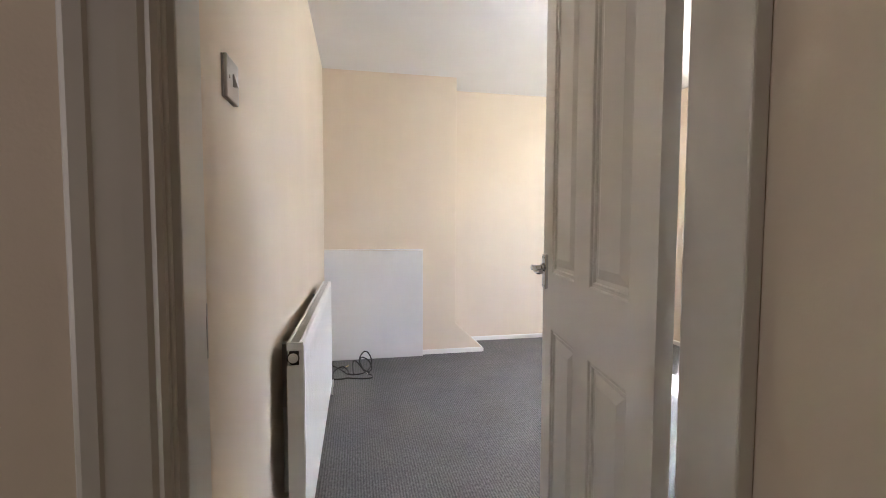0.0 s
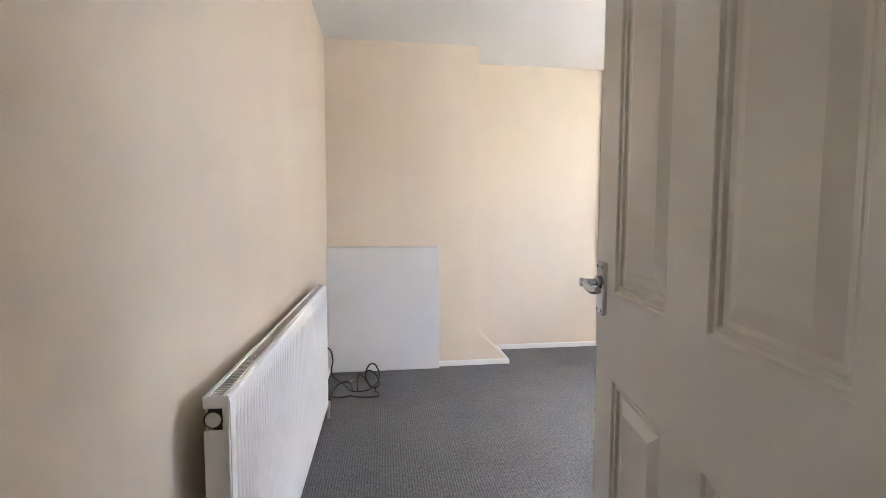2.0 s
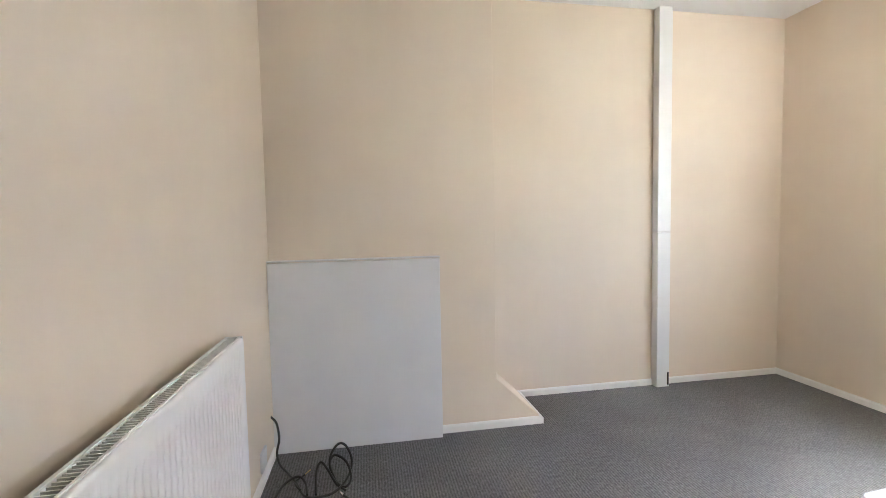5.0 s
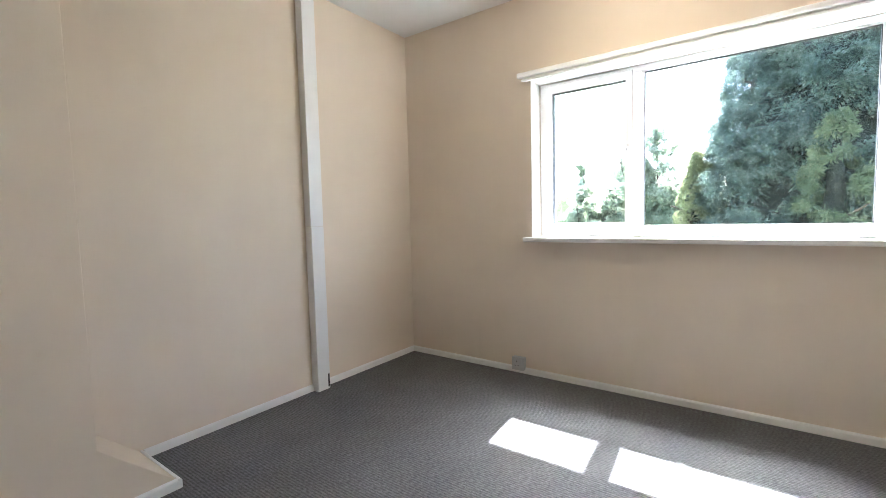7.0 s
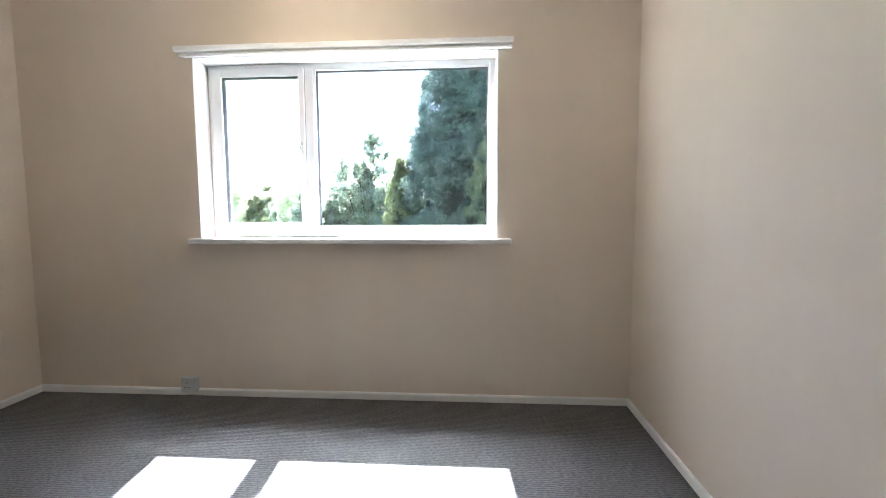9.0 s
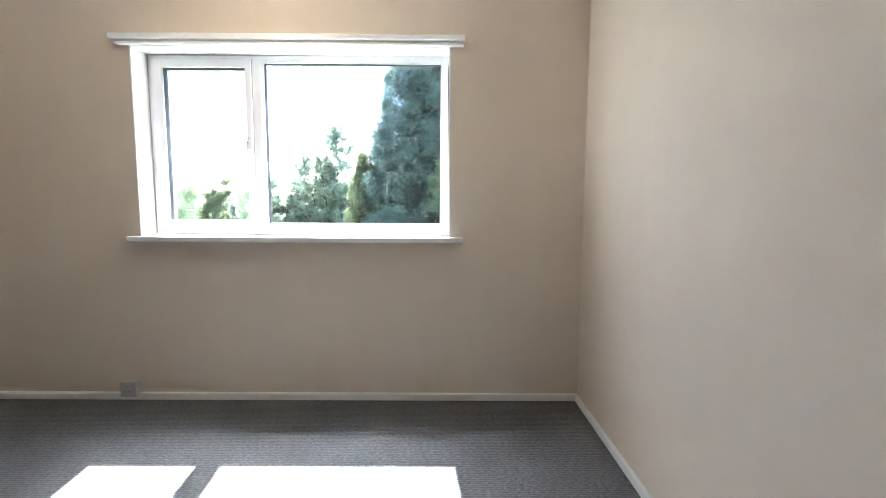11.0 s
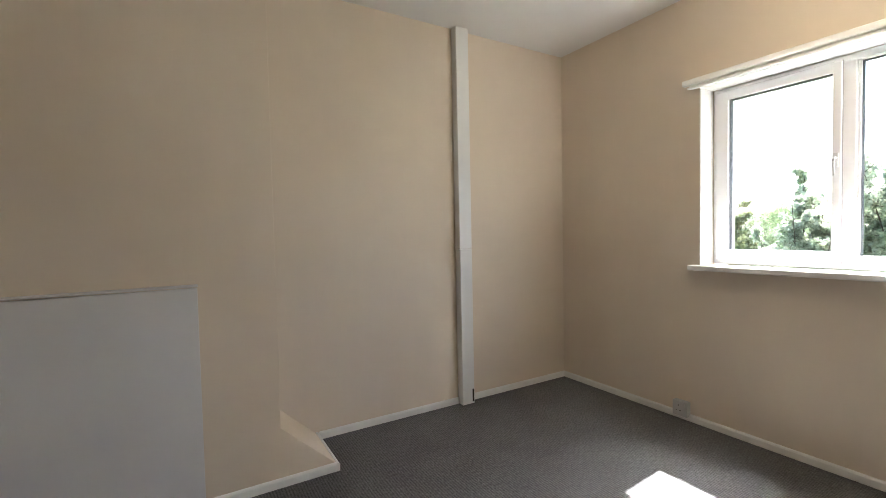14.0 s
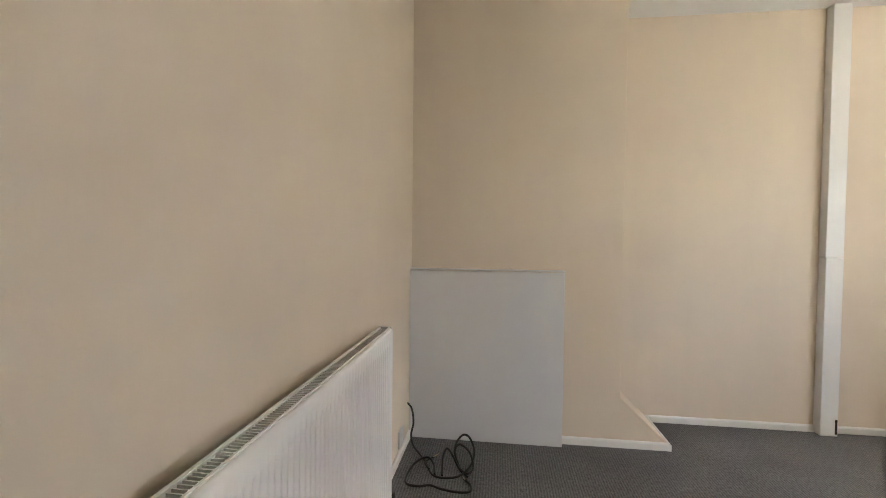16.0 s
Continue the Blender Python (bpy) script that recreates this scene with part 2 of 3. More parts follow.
# ---- mesh helpers ----
def box(bm, a, b, bevel=0.0, seg=2):
    lo = [min(p, q) for p, q in zip(a, b)]
    hi = [max(p, q) for p, q in zip(a, b)]
    v = [bm.verts.new((x, y, z)) for x in (lo[0], hi[0]) for y in (lo[1], hi[1]) for z in (lo[2], hi[2])]
    faces = [bm.faces.new([v[i] for i in f]) for f in ((0, 1, 3, 2), (4, 6, 7, 5), (0, 4, 5, 1), (2, 3, 7, 6), (0, 2, 6, 4), (1, 5, 7, 3))]
    if bevel:
        bmesh.ops.bevel(bm, geom=list({e for f in faces for e in f.edges}), offset=bevel, segments=seg, affect="EDGES", profile=0.5)
    return bm


def prism(bm, profile, axis, a, b, bevel=0.0):
    """A profile of two coordinates, drawn out along an axis from a to b."""
    def at(p, d):
        q = list(p)
        q.insert("xyz".index(axis), d)
        return bm.verts.new(q)
    one, two = [at(p, a) for p in profile], [at(p, b) for p in profile]
    n = len(profile)
    faces = [bm.faces.new(one), bm.faces.new(two[::-1])]
    faces += [bm.faces.new((one[i], two[i], two[(i + 1) % n], one[(i + 1) % n])) for i in range(n)]
    bmesh.ops.recalc_face_normals(bm, faces=faces)
    if bevel:
        bmesh.ops.bevel(bm, geom=list({e for f in faces for e in f.edges}), offset=bevel, segments=2, affect="EDGES", profile=0.5)
    return bm


def disc(bm, center, axis, r, length, n=24, r2=None, bevel=0.0):
    """A turned cylinder or cone along an axis vector."""
    m = Vector(axis).to_track_quat("Z", "Y").to_matrix().to_4x4()
    m.translation = Vector(center)
    got = bmesh.ops.create_cone(bm, cap_ends=True, segments=n, radius1=r, radius2=r if r2 is None else r2, depth=length,
                                matrix=m @ Matrix.Translation((0, 0, length / 2)))
    if bevel:
        edges = [e for v in got["verts"] for e in v.link_edges if len(e.link_faces) == 2 and any(len(f.verts) > 4 for f in e.link_faces)]
        bmesh.ops.bevel(bm, geom=list(set(edges)), offset=bevel, segments=2, affect="EDGES", profile=0.5)
    return bm


def tube(bm, points, r, n=8):
    """A round tube along points, bent smoothly."""
    pts = [Vector(p) for p in points]
    line = []
    for i in range(len(pts) - 1):
        p0, p1, p2, p3 = pts[max(i - 1, 0)], pts[i], pts[i + 1], pts[min(i + 2, len(pts) - 1)]
        for k in range(8):
            t = k / 8
            line.append(0.5 * (2 * p1 + (p2 - p0) * t + (2 * p0 - 5 * p1 + 4 * p2 - p3) * t * t + (3 * p1 - p0 - 3 * p2 + p3) * t ** 3))
    line.append(pts[-1])
    rings, side = [], None
    for i, p in enumerate(line):
        d = (line[min(i + 1, len(line) - 1)] - line[max(i - 1, 0)]).normalized()
        if side is None:
            side = d.orthogonal().normalized()
        side = (side - d * side.dot(d)).normalized()
        up = d.cross(side)
        rings.append([bm.verts.new(p + r * (math.cos(a) * side + math.sin(a) * up)) for a in (2 * math.pi * k / n for k in range(n))])
    for a, b in zip(rings, rings[1:]):
        for k in range(n):
            bm.faces.new((a[k], a[(k + 1) % n], b[(k + 1) % n], b[k]))
    bm.faces.new(rings[0][::-1])
    bm.faces.new(rings[-1])
    return bm


def part(name, bm, material, parent=None, label="", smooth=False):
    """Links a bmesh as one mesh object, under a thing or a part."""
    me = bpy.data.meshes.new(name)
    bm.normal_update()
    bm.to_mesh(me)
    bm.free()
    me.materials.append(material)
    if smooth:
        me.polygons.foreach_set("use_smooth", [True] * len(me.polygons))
        me.set_sharp_from_angle(angle=radians(40))
    ob = new(name, me)
    if parent:
        ob.parent = parent
    if label:
        tagged(ob, label=label)
    return ob


def B():
    return bmesh.new()


def setting(ob, label, category):
    return tagged(ob, label, category, kind="structure")


# ---- structure ----
setting(part("floor", box(B(), (-0.12, YH - 0.02, -0.12), (W + 0.02, YR + 0.02, 0.0)), CARPET),
        "grey ribbed cord carpet covering the bedroom floor", "floor")
setting(part("floor_landing", box(B(), (-1.2, -2.6, -0.12), (1.2, YH - 0.02, -0.002)), CARPET),
        "grey ribbed carpet on the landing", "floor")
setting(part("ceiling", box(B(), (-0.12, YH - 0.0, H), (W + 0.3, YR + 0.12, H + 0.12)), CEIL),
        "plain white painted bedroom ceiling", "ceiling")
setting(part("ceiling_landing", box(B(), (-1.2, -2.6, H), (1.2, YH - 0.002, H + 0.12)), CEIL),
        "plain white painted landing ceiling", "ceiling")
setting(part("wall_left", box(B(), (-0.12, YJ, 0), (0.0, YR + 0.12, H)), MAGNOLIA),
        "magnolia painted wall behind the radiator", "wall")
setting(part("wall_back", box(B(), (BX - 0.1, YR, 0), (W, YR + 0.12, H)), MAGNOLIA),
        "magnolia painted alcove wall", "wall")

# chimney breast with a sloped haunch at its foot
bm = B()
prism(bm, [(0.0, 0.0), (1.362, 0.0), (1.362, 0.034), (BX, 0.262), (BX, H), (0.0, H)], "y", YB, YR + 0.1)
edges = [e for e in bm.edges if all(v.co.y < YB + 0.01 and v.co.x > BX - 0.01 and v.co.z > 0.01 for v in e.verts)]
bmesh.ops.bevel(bm, geom=edges, offset=0.004, segments=3, affect="EDGES", profile=0.5)
setting(part("chimney_breast", bm, MAGNOLIA, smooth=True), "magnolia chimney breast with a sloped foot at its side", "chimney breast")

# window wall: four pieces round the opening
WY0, WY1, WZ0, WZ1 = 0.712, 2.360, 0.885, 1.882
XO = W + 0.30
bm = B()
box(bm, (W, YJ - 0.1, 0), (XO, WY0, H))
box(bm, (W, WY1, 0), (XO, YR + 0.12, H))
box(bm, (W, WY0, 0), (XO, WY1, WZ0))
box(bm, (W, WY0, WZ1), (XO, WY1, H))
setting(part("wall_window", bm, MAGNOLIA), "magnolia painted wall with a wide window opening", "wall")

# white reveal lining
bm = B()
box(bm, (W - 0.001, WY0, WZ0), (W + 0.124, WY0 + 0.006, WZ1))
box(bm, (W - 0.001, WY1 - 0.006, WZ0), (W + 0.124, WY1, WZ1))
box(bm, (W - 0.001, WY0 + 0.006, WZ1 - 0.006), (W + 0.124, WY1 - 0.006, WZ1))
setting(part("window_reveal", bm, REVEAL), "white painted window reveal", "window reveal")

# door wall round the doorway
bm = B()
box(bm, (-1.2, YH, 0), (DX0 - 0.03, YJ, H))
box(bm, (DX1 + 0.03, YH, 0), (1.25, YJ, H))
box(bm, (DX0 - 0.03, YH, 2.02), (DX1 + 0.03, YJ, H))
box(bm, (1.25, YH, 0), (W + 0.1, YD, H))
setting(part("wall_door", bm, MAGNOLIA), "magnolia painted wall with the doorway", "wall")

# landing shell
setting(part("wall_landing_right", box(B(), (0.8305, -2.6, 0), (0.98, YH - 0.002, H)), MAGNOLIA), "magnolia landing side wall", "wall")
# left wall, out of view: door-sized blind recess added to hold the fill lamp
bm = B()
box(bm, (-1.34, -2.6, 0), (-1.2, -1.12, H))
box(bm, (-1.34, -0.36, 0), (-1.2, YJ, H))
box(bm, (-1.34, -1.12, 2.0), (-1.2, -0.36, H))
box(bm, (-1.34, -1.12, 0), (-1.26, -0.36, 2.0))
setting(part("wall_landing_left", bm, MAGNOLIA), "magnolia landing side wall with an added recess for the fill lamp", "wall")
setting(part("wall_landing_back", box(B(), (-1.3, -2.7, 0), (0.98, -2.6, H)), MAGNOLIA), "magnolia landing end wall", "wall")


# skirting boards
def skirting(name, x0, y0, x1, y1, nx, ny, h=0.039, d=0.014):
    """From one end to the other along a wall whose normal is (nx, ny)."""
    bm = B()
    prof = [(0, 0), (d, 0), (d, h - 0.008), (d - 0.003, h - 0.003), (d - 0.007, h), (0, h)]
    for end in ((x0, y0), (x1, y1)):
        for p, z in prof:
            bm.verts.new((end[0] + nx * p, end[1] + ny * p, z))
    bm.verts.ensure_lookup_table()
    n = len(prof)
    v = bm.verts
    faces = [bm.faces.new([v[i] for i in range(n)]), bm.faces.new([v[n + i] for i in range(n)][::-1])]
    faces += [bm.faces.new((v[i], v[n + i], v[n + (i + 1) % n], v[(i + 1) % n])) for i in range(n)]
    bmesh.ops.recalc_face_normals(bm, faces=faces)
    return setting(part(name, bm, GLOSS), "low white gloss skirting board along the wall", "skirting board")


skirting("baseboard_window", W, YD, W, YR, -1, 0)
skirting("baseboard_alcove_1", 1.376, YR, 2.284, YR, 0, -1)
skirting("baseboard_alcove_2", 2.376, YR, W - 0.014, YR, 0, -1)
skirting("baseboard_breast", 0.820, YB, 1.362, YB, 0, -1)
skirting("baseboard_breast_side", 1.362, YB - 0.014, 1.362, YR, 1, 0)
skirting("baseboard_left", 0, 0.0, 0, 2.963, 1, 0)
skirting("baseboard_door", 1.25, YD, W - 0.014, YD, 0, 1)

# door lining and architraves
bm = B()
box(bm, (DX0 - 0.03, YH - 0.002, 0), (DX0, -0.042, 2.02), 0.002)
box(bm, (DX0 - 0.004, YH + 0.004, 0), (DX0 + 0.010, -0.078, 1.99), 0.002)
setting(part("door_lining_1", bm, OLDGLOSS), "white gloss door lining with chipped paint", "door lining")
bm = B()
box(bm, (DX1, -0.200, 0), (DX1 + 0.030, YJ - 0.006, 2.05), 0.004)
setting(part("door_lining_2", bm, OLDGLOSS), "white gloss door lining on the hinge side", "door lining")
bm = B()
box(bm, (DX0, YH - 0.002, 1.99), (DX1, YJ + 0.002, 2.02), 0.002)
setting(part("door_lining_3", bm, OLDGLOSS), "white gloss head of the door lining", "door lining")


def architrave(name, x_in, x_out, y, ny, z1):
    """A moulded upright trim, its inner edge at x_in."""
    s = 1 if x_out > x_in else -1
    w = abs(x_out - x_in)
    prof = [(0, 0), (0, 0.010), (0.006, 0.014), (0.012, 0.012), (0.018, 0.015), (0.4 * w, 0.016), (0.68 * w, 0.0165),
            (0.72 * w, 0.019), (0.9 * w, 0.020), (w - 0.004, 0.018), (w, 0.013), (w, 0)]
    bm = B()
    prism(bm, [(x_in + s * p, y + ny * q) for p, q in prof], "z", 0, z1)
    return setting(part(name, bm, OLDGLOSS), "moulded white gloss architrave round the doorway", "architrave")


architrave("trim_1", DX0 - 0.004, DX0 - 0.100, YH, -1, 2.05)
bm = B()
box(bm, (DX0 - 0.1, YH - 0.02, 2.052), (DX1 + 0.029, YH, 2.12), 0.004)
setting(part("trim_3", bm, OLDGLOSS), "moulded white gloss architrave over the doorway", "architrave")

# strike plate in the lining
strike = new("strike_plate")
tagged(strike, "paint-smeared steel strike plate let into the door lining", "strike plate")
part("plate", box(B(), (DX0, -0.067, 0.938), (DX0 + 0.0012, -0.045, 1.018), 0.0006), PAINTEDSTEEL, strike)
part("keep_hole", box(B(), (DX0 + 0.0012, -0.063, 0.952), (DX0 + 0.0018, -0.052, 1.000)), KEEP, strike, "dark latch hole")

# ---- window ----
XF0, XF1 = W + 0.125, W + 0.195
FY0, FY1, FZ0, FZ1 = WY0 + 0.010, WY1 - 0.010, 0.905, WZ1 - 0.007
MY0, MY1 = 1.741, 1.801
window = new("window_1")
setting(window, "white plastic window with a side opener and a large fixed pane", "window")


def bar(bm, y0, z0, y1, z1, x0=XF0, x1=XF1, bevel=0.004):
    return box(bm, (x0, y0, z0), (x1, y1, z1), bevel)


bm = B()
FW = 0.034
bar(bm, FY0, FZ0, FY0 + FW, FZ1)
bar(bm, FY1 - FW, FZ0, FY1, FZ1)
bar(bm, FY0 + FW - 0.003, FZ0, FY1 - FW + 0.003, FZ0 + FW, XF0 + 0.0006)
bar(bm, FY0 + FW - 0.003, FZ1 - FW, FY1 - FW + 0.003, FZ1, XF0 + 0.0006)
bar(bm, MY0, FZ0 + FW - 0.003, MY1, FZ1 - FW + 0.003, XF0 + 0.0003)
part("window_frame", bm, UPVC, window)
# glazing beads of the fixed pane
GY0, GY1, GZ0, GZ1 = 0.763, 1.728, 0.966, 1.837
bm = B()
for y0, z0, y1, z1 in ((FY0 + FW, FZ0 + FW, GY0, FZ1 - FW), (GY1, FZ0 + FW, MY0, FZ1 - FW), (GY0, FZ0 + FW, GY1, GZ0), (GY0, GZ1, GY1, FZ1 - FW)):
    bar(bm, y0, z0, y1, z1, XF0 + 0.012, XF0 + 0.05, 0.003)
part("glazing_bead", bm, UPVC, window)
bm = B()
for y0, z0, y1, z1 in ((GY0, GZ0, GY0 + 0.0025, GZ1), (GY1 - 0.0025, GZ0, GY1, GZ1), (GY0 + 0.0025, GZ0, GY1 - 0.0025, GZ0 + 0.0025), (GY0 + 0.0025, GZ1 - 0.0025, GY1 - 0.0025, GZ1)):
    bar(bm, y0, z0, y1, z1, XF0 + 0.02, XF0 + 0.05, 0)
part("gasket", bm, GASKET, window)
pane = part("pane", bar(B(), GY0 - 0.004, GZ0 - 0.004, GY1 + 0.004, GZ1 + 0.004, XF0 + 0.026, XF0 + 0.030, 0), GLASS, window)
pane.visible_shadow = False
# opening sash
SY0, SY1, SZ0, SZ1 = MY1 - 0.012, FY1 - FW + 0.012, FZ0 + FW - 0.012, FZ1 - FW + 0.012
HY0, HY1, HZ0, HZ1 = 1.822, 2.266, 0.984, 1.805
bm = B()
X0 = XF0 - 0.016
bar(bm, SY0, SZ0, HY0, SZ1, X0, XF1 - 0.01)
bar(bm, HY1, SZ0, SY1, SZ1, X0, XF1 - 0.01)
bar(bm, HY0 - 0.003, SZ0, HY1 + 0.003, HZ0, X0 + 0.0005, XF1 - 0.01)
bar(bm, HY0 - 0.003, HZ1, HY1 + 0.003, SZ1, X0 + 0.0005, XF1 - 0.01)
sash = part("opening_sash", bm, UPVC, window)
bm = B()
for y0, z0, y1, z1 in ((HY0, HZ0, HY0 + 0.0025, HZ1), (HY1 - 0.0025, HZ0, HY1, HZ1), (HY0 + 0.0025, HZ0, HY1 - 0.0025, HZ0 + 0.0025), (HY0 + 0.0025, HZ1 - 0.0025, HY1 - 0.0025, HZ1)):
    bar(bm, y0, z0, y1, z1, X0 + 0.012, X0 + 0.045, 0)
part("sash_gasket", bm, GASKET, sash)
# thin grey strips draw the shadow line of the rebate round the sash
bm = B()
for y0, z0, y1, z1 in ((SY0 - 0.003, SZ0 - 0.003, SY0, SZ1 + 0.003), (SY1, SZ0 - 0.003, SY1 + 0.003, SZ1 + 0.003), (SY0, SZ0 - 0.003, SY1, SZ0), (SY0, SZ1, SY1, SZ1 + 0.003)):
    bar(bm, y0, z0, y1, z1, XF0 - 0.003, XF0 + 0.01, 0)
part("rebate_shade", bm, GREYPL, sash, "grey strip for the rebate shadow round the sash")
p2 = part("sash_pane", bar(B(), HY0 - 0.004, HZ0 - 0.004, HY1 + 0.004, HZ1 + 0.004, X0 + 0.020, X0 + 0.024, 0), GLASS, sash)
p2.visible_shadow = False
# espagnolette handle on the sash
bm = B()
box(bm, (X0 - 0.010, 1.796, 1.375), (X0, 1.814, 1.440), 0.003)
tube(bm, [(X0 - 0.008, 1.805, 1.415), (X0 - 0.024, 1.806, 1.413), (X0 - 0.028, 1.807, 1.385), (X0 - 0.026, 1.807, 1.335)], 0.0055)
part("handle", bm, PLASTIC, sash, "white window handle", smooth=True)
part("lock_button", disc(B(), (X0 - 0.0275, 1.8065, 1.405), (-1, 0, 0), 0.0052, 0.006, 12), GREYPL, sash, "grey lock button on the window handle", smooth=True)

sill = part("window_sill", box(B(), (W - 0.055, 0.640, 0.874), (XF0 - 0.001, 2.400, 0.902), 0.006, 3), GLOSS)
setting(sill, "white painted window board under the window", "window sill")

# double curtain track over the window
track = new("curtain_track")
tagged(track, "white plastic double curtain track above the window", "curtain track")
bm = B()
prism(bm, [(W - 0.030, 1.893), (W - 0.056, 1.893), (W - 0.060, 1.899), (W - 0.060, 1.917), (W - 0.054, 1.923), (W - 0.030, 1.923)], "y", 0.641, 2.425, 0.002)
part("upper_rail", bm, RAILWHITE, track)
bm = B()
prism(bm, [(W, 1.879), (W - 0.048, 1.870), (W - 0.051, 1.875), (W - 0.048, 1.883), (W - 0.03, 1.887), (W - 0.03, 1.917), (W, 1.917)], "y", 0.647, 2.400, 0.001)
part("lower_rail", bm, RAILWHITE, track)

# ---- white trunking on the alcove wall ----
trunk = new("cable_trunking")
tagged(trunk, "tall white plastic trunking boxed up the alcove wall", "trunking")
TX0, TX1, TY = 2.282, 2.374, YR - 0.057
bm = B()
prism(bm, [(TX0, TY), (TX1, TY), (TX1, YR), (TX0, YR)], "z", 1.005, H - 0.002, 0.003)
part("upper_length", bm, TRUNK, trunk)
bm = B()
box(bm, (TX0 + 0.001, TY - 0.002, 0.0), (TX1 - 0.001, YR, 1.003), 0.003)
part("lower_length", bm, TRUNK, trunk)
part("notch", box(B(), (TX1 - 0.017, TY - 0.003, 0.012), (TX1 - 0.005, TY + 0.02, 0.095)), DARK, trunk, "dark cut-out at the foot")

# ---- fireplace board ----
board = new("fireplace_panel")
tagged(board, "white painted board boxing in the old fireplace opening", "fireplace board")
part("front_board", box(B(), (0.002, 2.962, 0.0), (0.819, 2.978, 0.915), 0.0025), BOARD, board)
part("side_batten", box(B(), (0.797, 2.978, 0.0), (0.817, YB, 0.912)), BOARD, board)
part("top_ledge", box(B(), (0.002, 2.958, 0.9185), (0.8215, YB, 0.9255), 0.002), BOARD, board)

# ---- radiator ----
RY0, RY1, RZ0, RZ1 = 0.679, 2.19, 0.09, 0.762
RX0, RX1 = 0.048, 0.098


def radiator():
    r = new("radiator")
    tagged(r, "white enamelled panel radiator with a slotted top grille on the wall", "radiator")
    # ribbed front panel
    bm = B()
    pitch = 0.0245
    n = int((RY1 - RY0 - 0.05) / pitch)
    y = RY0 + 0.03
    xs, xv = RX1, RX1 - 0.013
    prof = [(RY0 + 0.001, xs)]
    for i in range(n):
        a = y + i * pitch
        prof += [(a, xs), (a + 0.003, xs - 0.004), (a + 0.006, xv), (a + 0.009, xv), (a + 0.012, xs - 0.004), (a + 0.015, xs)]
    prof += [(RY1 - 0.001, xs)]
    rows = []
    for k, (z, back) in enumerate(((RZ0, 0.016), (RZ0, 0.001), (RZ0 + 0.002, 0.0), (RZ0 + 0.035, 0.0), (RZ0 + 0.062, None), (RZ1 - 0.078, None), (RZ1 - 0.050, 0.0),
                                   (RZ1 - 0.010, 0.0), (RZ1 - 0.003, 0.003), (RZ1, 0.008), (RZ1, 0.016))):
        rows.append([bm.verts.new((x if back is None else xs - back, yy, z)) for yy, x in prof])
    for a, b in zip(rows, rows[1:] + rows[:1]):
        for i in range(len(prof) - 1):
            bm.faces.new((a[i], a[i + 1], b[i + 1], b[i]))
    bm.faces.new([row[0] for row in rows])
    bm.faces.new([row[-1] for row in rows])
    bmesh.ops.recalc_face_normals(bm, faces=bm.faces[:])
    part("front_panel", bm, ENAMEL, r, smooth=True)
    bm = B()
    box(bm, (RX0, RY0 + 0.004, RZ0), (RX0 + 0.004, RY1 - 0.004, RZ1 - 0.004), 0.001)
    part("back_panel", bm, ENAMEL, r)
    # end covers
    for end, y0, y1 in ((0, RY0 - 0.003, RY0 + 0.002), (1, RY1 - 0.002, RY1 + 0.003)):
        bm = B()
        if end == 0:
            box(bm, (RX0 - 0.002, y0, RZ0 + 0.012), (RX1 - 0.002, y1, RZ1 - 0.068), 0.0012)
            box(bm, (RX0 - 0.002, y0, RZ1 - 0.022), (RX1 - 0.002, y1, RZ1 + 0.004), 0.0012)
            box(bm, (RX0 + 0.036, y0 + 0.0004, RZ1 - 0.070), (RX1 - 0.002, y1, RZ1 - 0.020))
        else:
            box(bm, (RX0 - 0.002, y0, RZ0 + 0.012), (RX1 - 0.002, y1, RZ1 + 0.004), 0.0012)
        part("end_cover", bm, ENAMEL, r)
    # top grille: two rails and cross slats
    bm = B()
    box(bm, (RX0 - 0.002, RY0 + 0.002, RZ1 - 0.008), (RX0 + 0.006, RY1 - 0.002, RZ1 + 0.003), 0.0012)
    box(bm, (RX1 - 0.016, RY0 + 0.002, RZ1 - 0.008), (RX1 - 0.010, RY1 - 0.002, RZ1 + 0.003), 0.0012)
    grille = part("top_grille", bm, ENAMEL, r)
    me = bpy.data.meshes.new("slat")
    bm = B()
    box(bm, (RX0 + 0.004, -0.0013, RZ1 - 0.012), (RX1 - 0.014, 0.0013, RZ1 - 0.001))
    bm.to_mesh(me)
    bm.free()
    me.materials.append(ENAMEL)
    count = int((RY1 - RY0 - 0.02) / 0.0100)
    for i in range(count):
        s = new("slat", me)
        s.parent = grille
        s.location = (0, RY0 + 0.012 + i * 0.0100, 0)
    # convector fins below the grille, near-black, with a plate and strips for its shade
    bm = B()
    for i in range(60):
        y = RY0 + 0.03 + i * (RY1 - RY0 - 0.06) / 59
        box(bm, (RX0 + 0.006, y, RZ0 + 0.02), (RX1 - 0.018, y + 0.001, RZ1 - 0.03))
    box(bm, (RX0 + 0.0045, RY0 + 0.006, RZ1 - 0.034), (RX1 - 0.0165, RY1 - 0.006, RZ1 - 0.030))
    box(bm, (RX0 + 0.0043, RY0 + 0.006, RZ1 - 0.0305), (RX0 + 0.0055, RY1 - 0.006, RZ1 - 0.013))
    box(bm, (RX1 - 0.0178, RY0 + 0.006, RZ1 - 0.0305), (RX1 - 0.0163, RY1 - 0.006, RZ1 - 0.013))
    part("fins_and_shade", bm, DARK, r)
    # top plug at the near end
    bm = B()
    disc(bm, (RX0 + 0.017, RY0 - 0.002, RZ1 - 0.045), (0, 1, 0), 0.019, 0.012, 24)
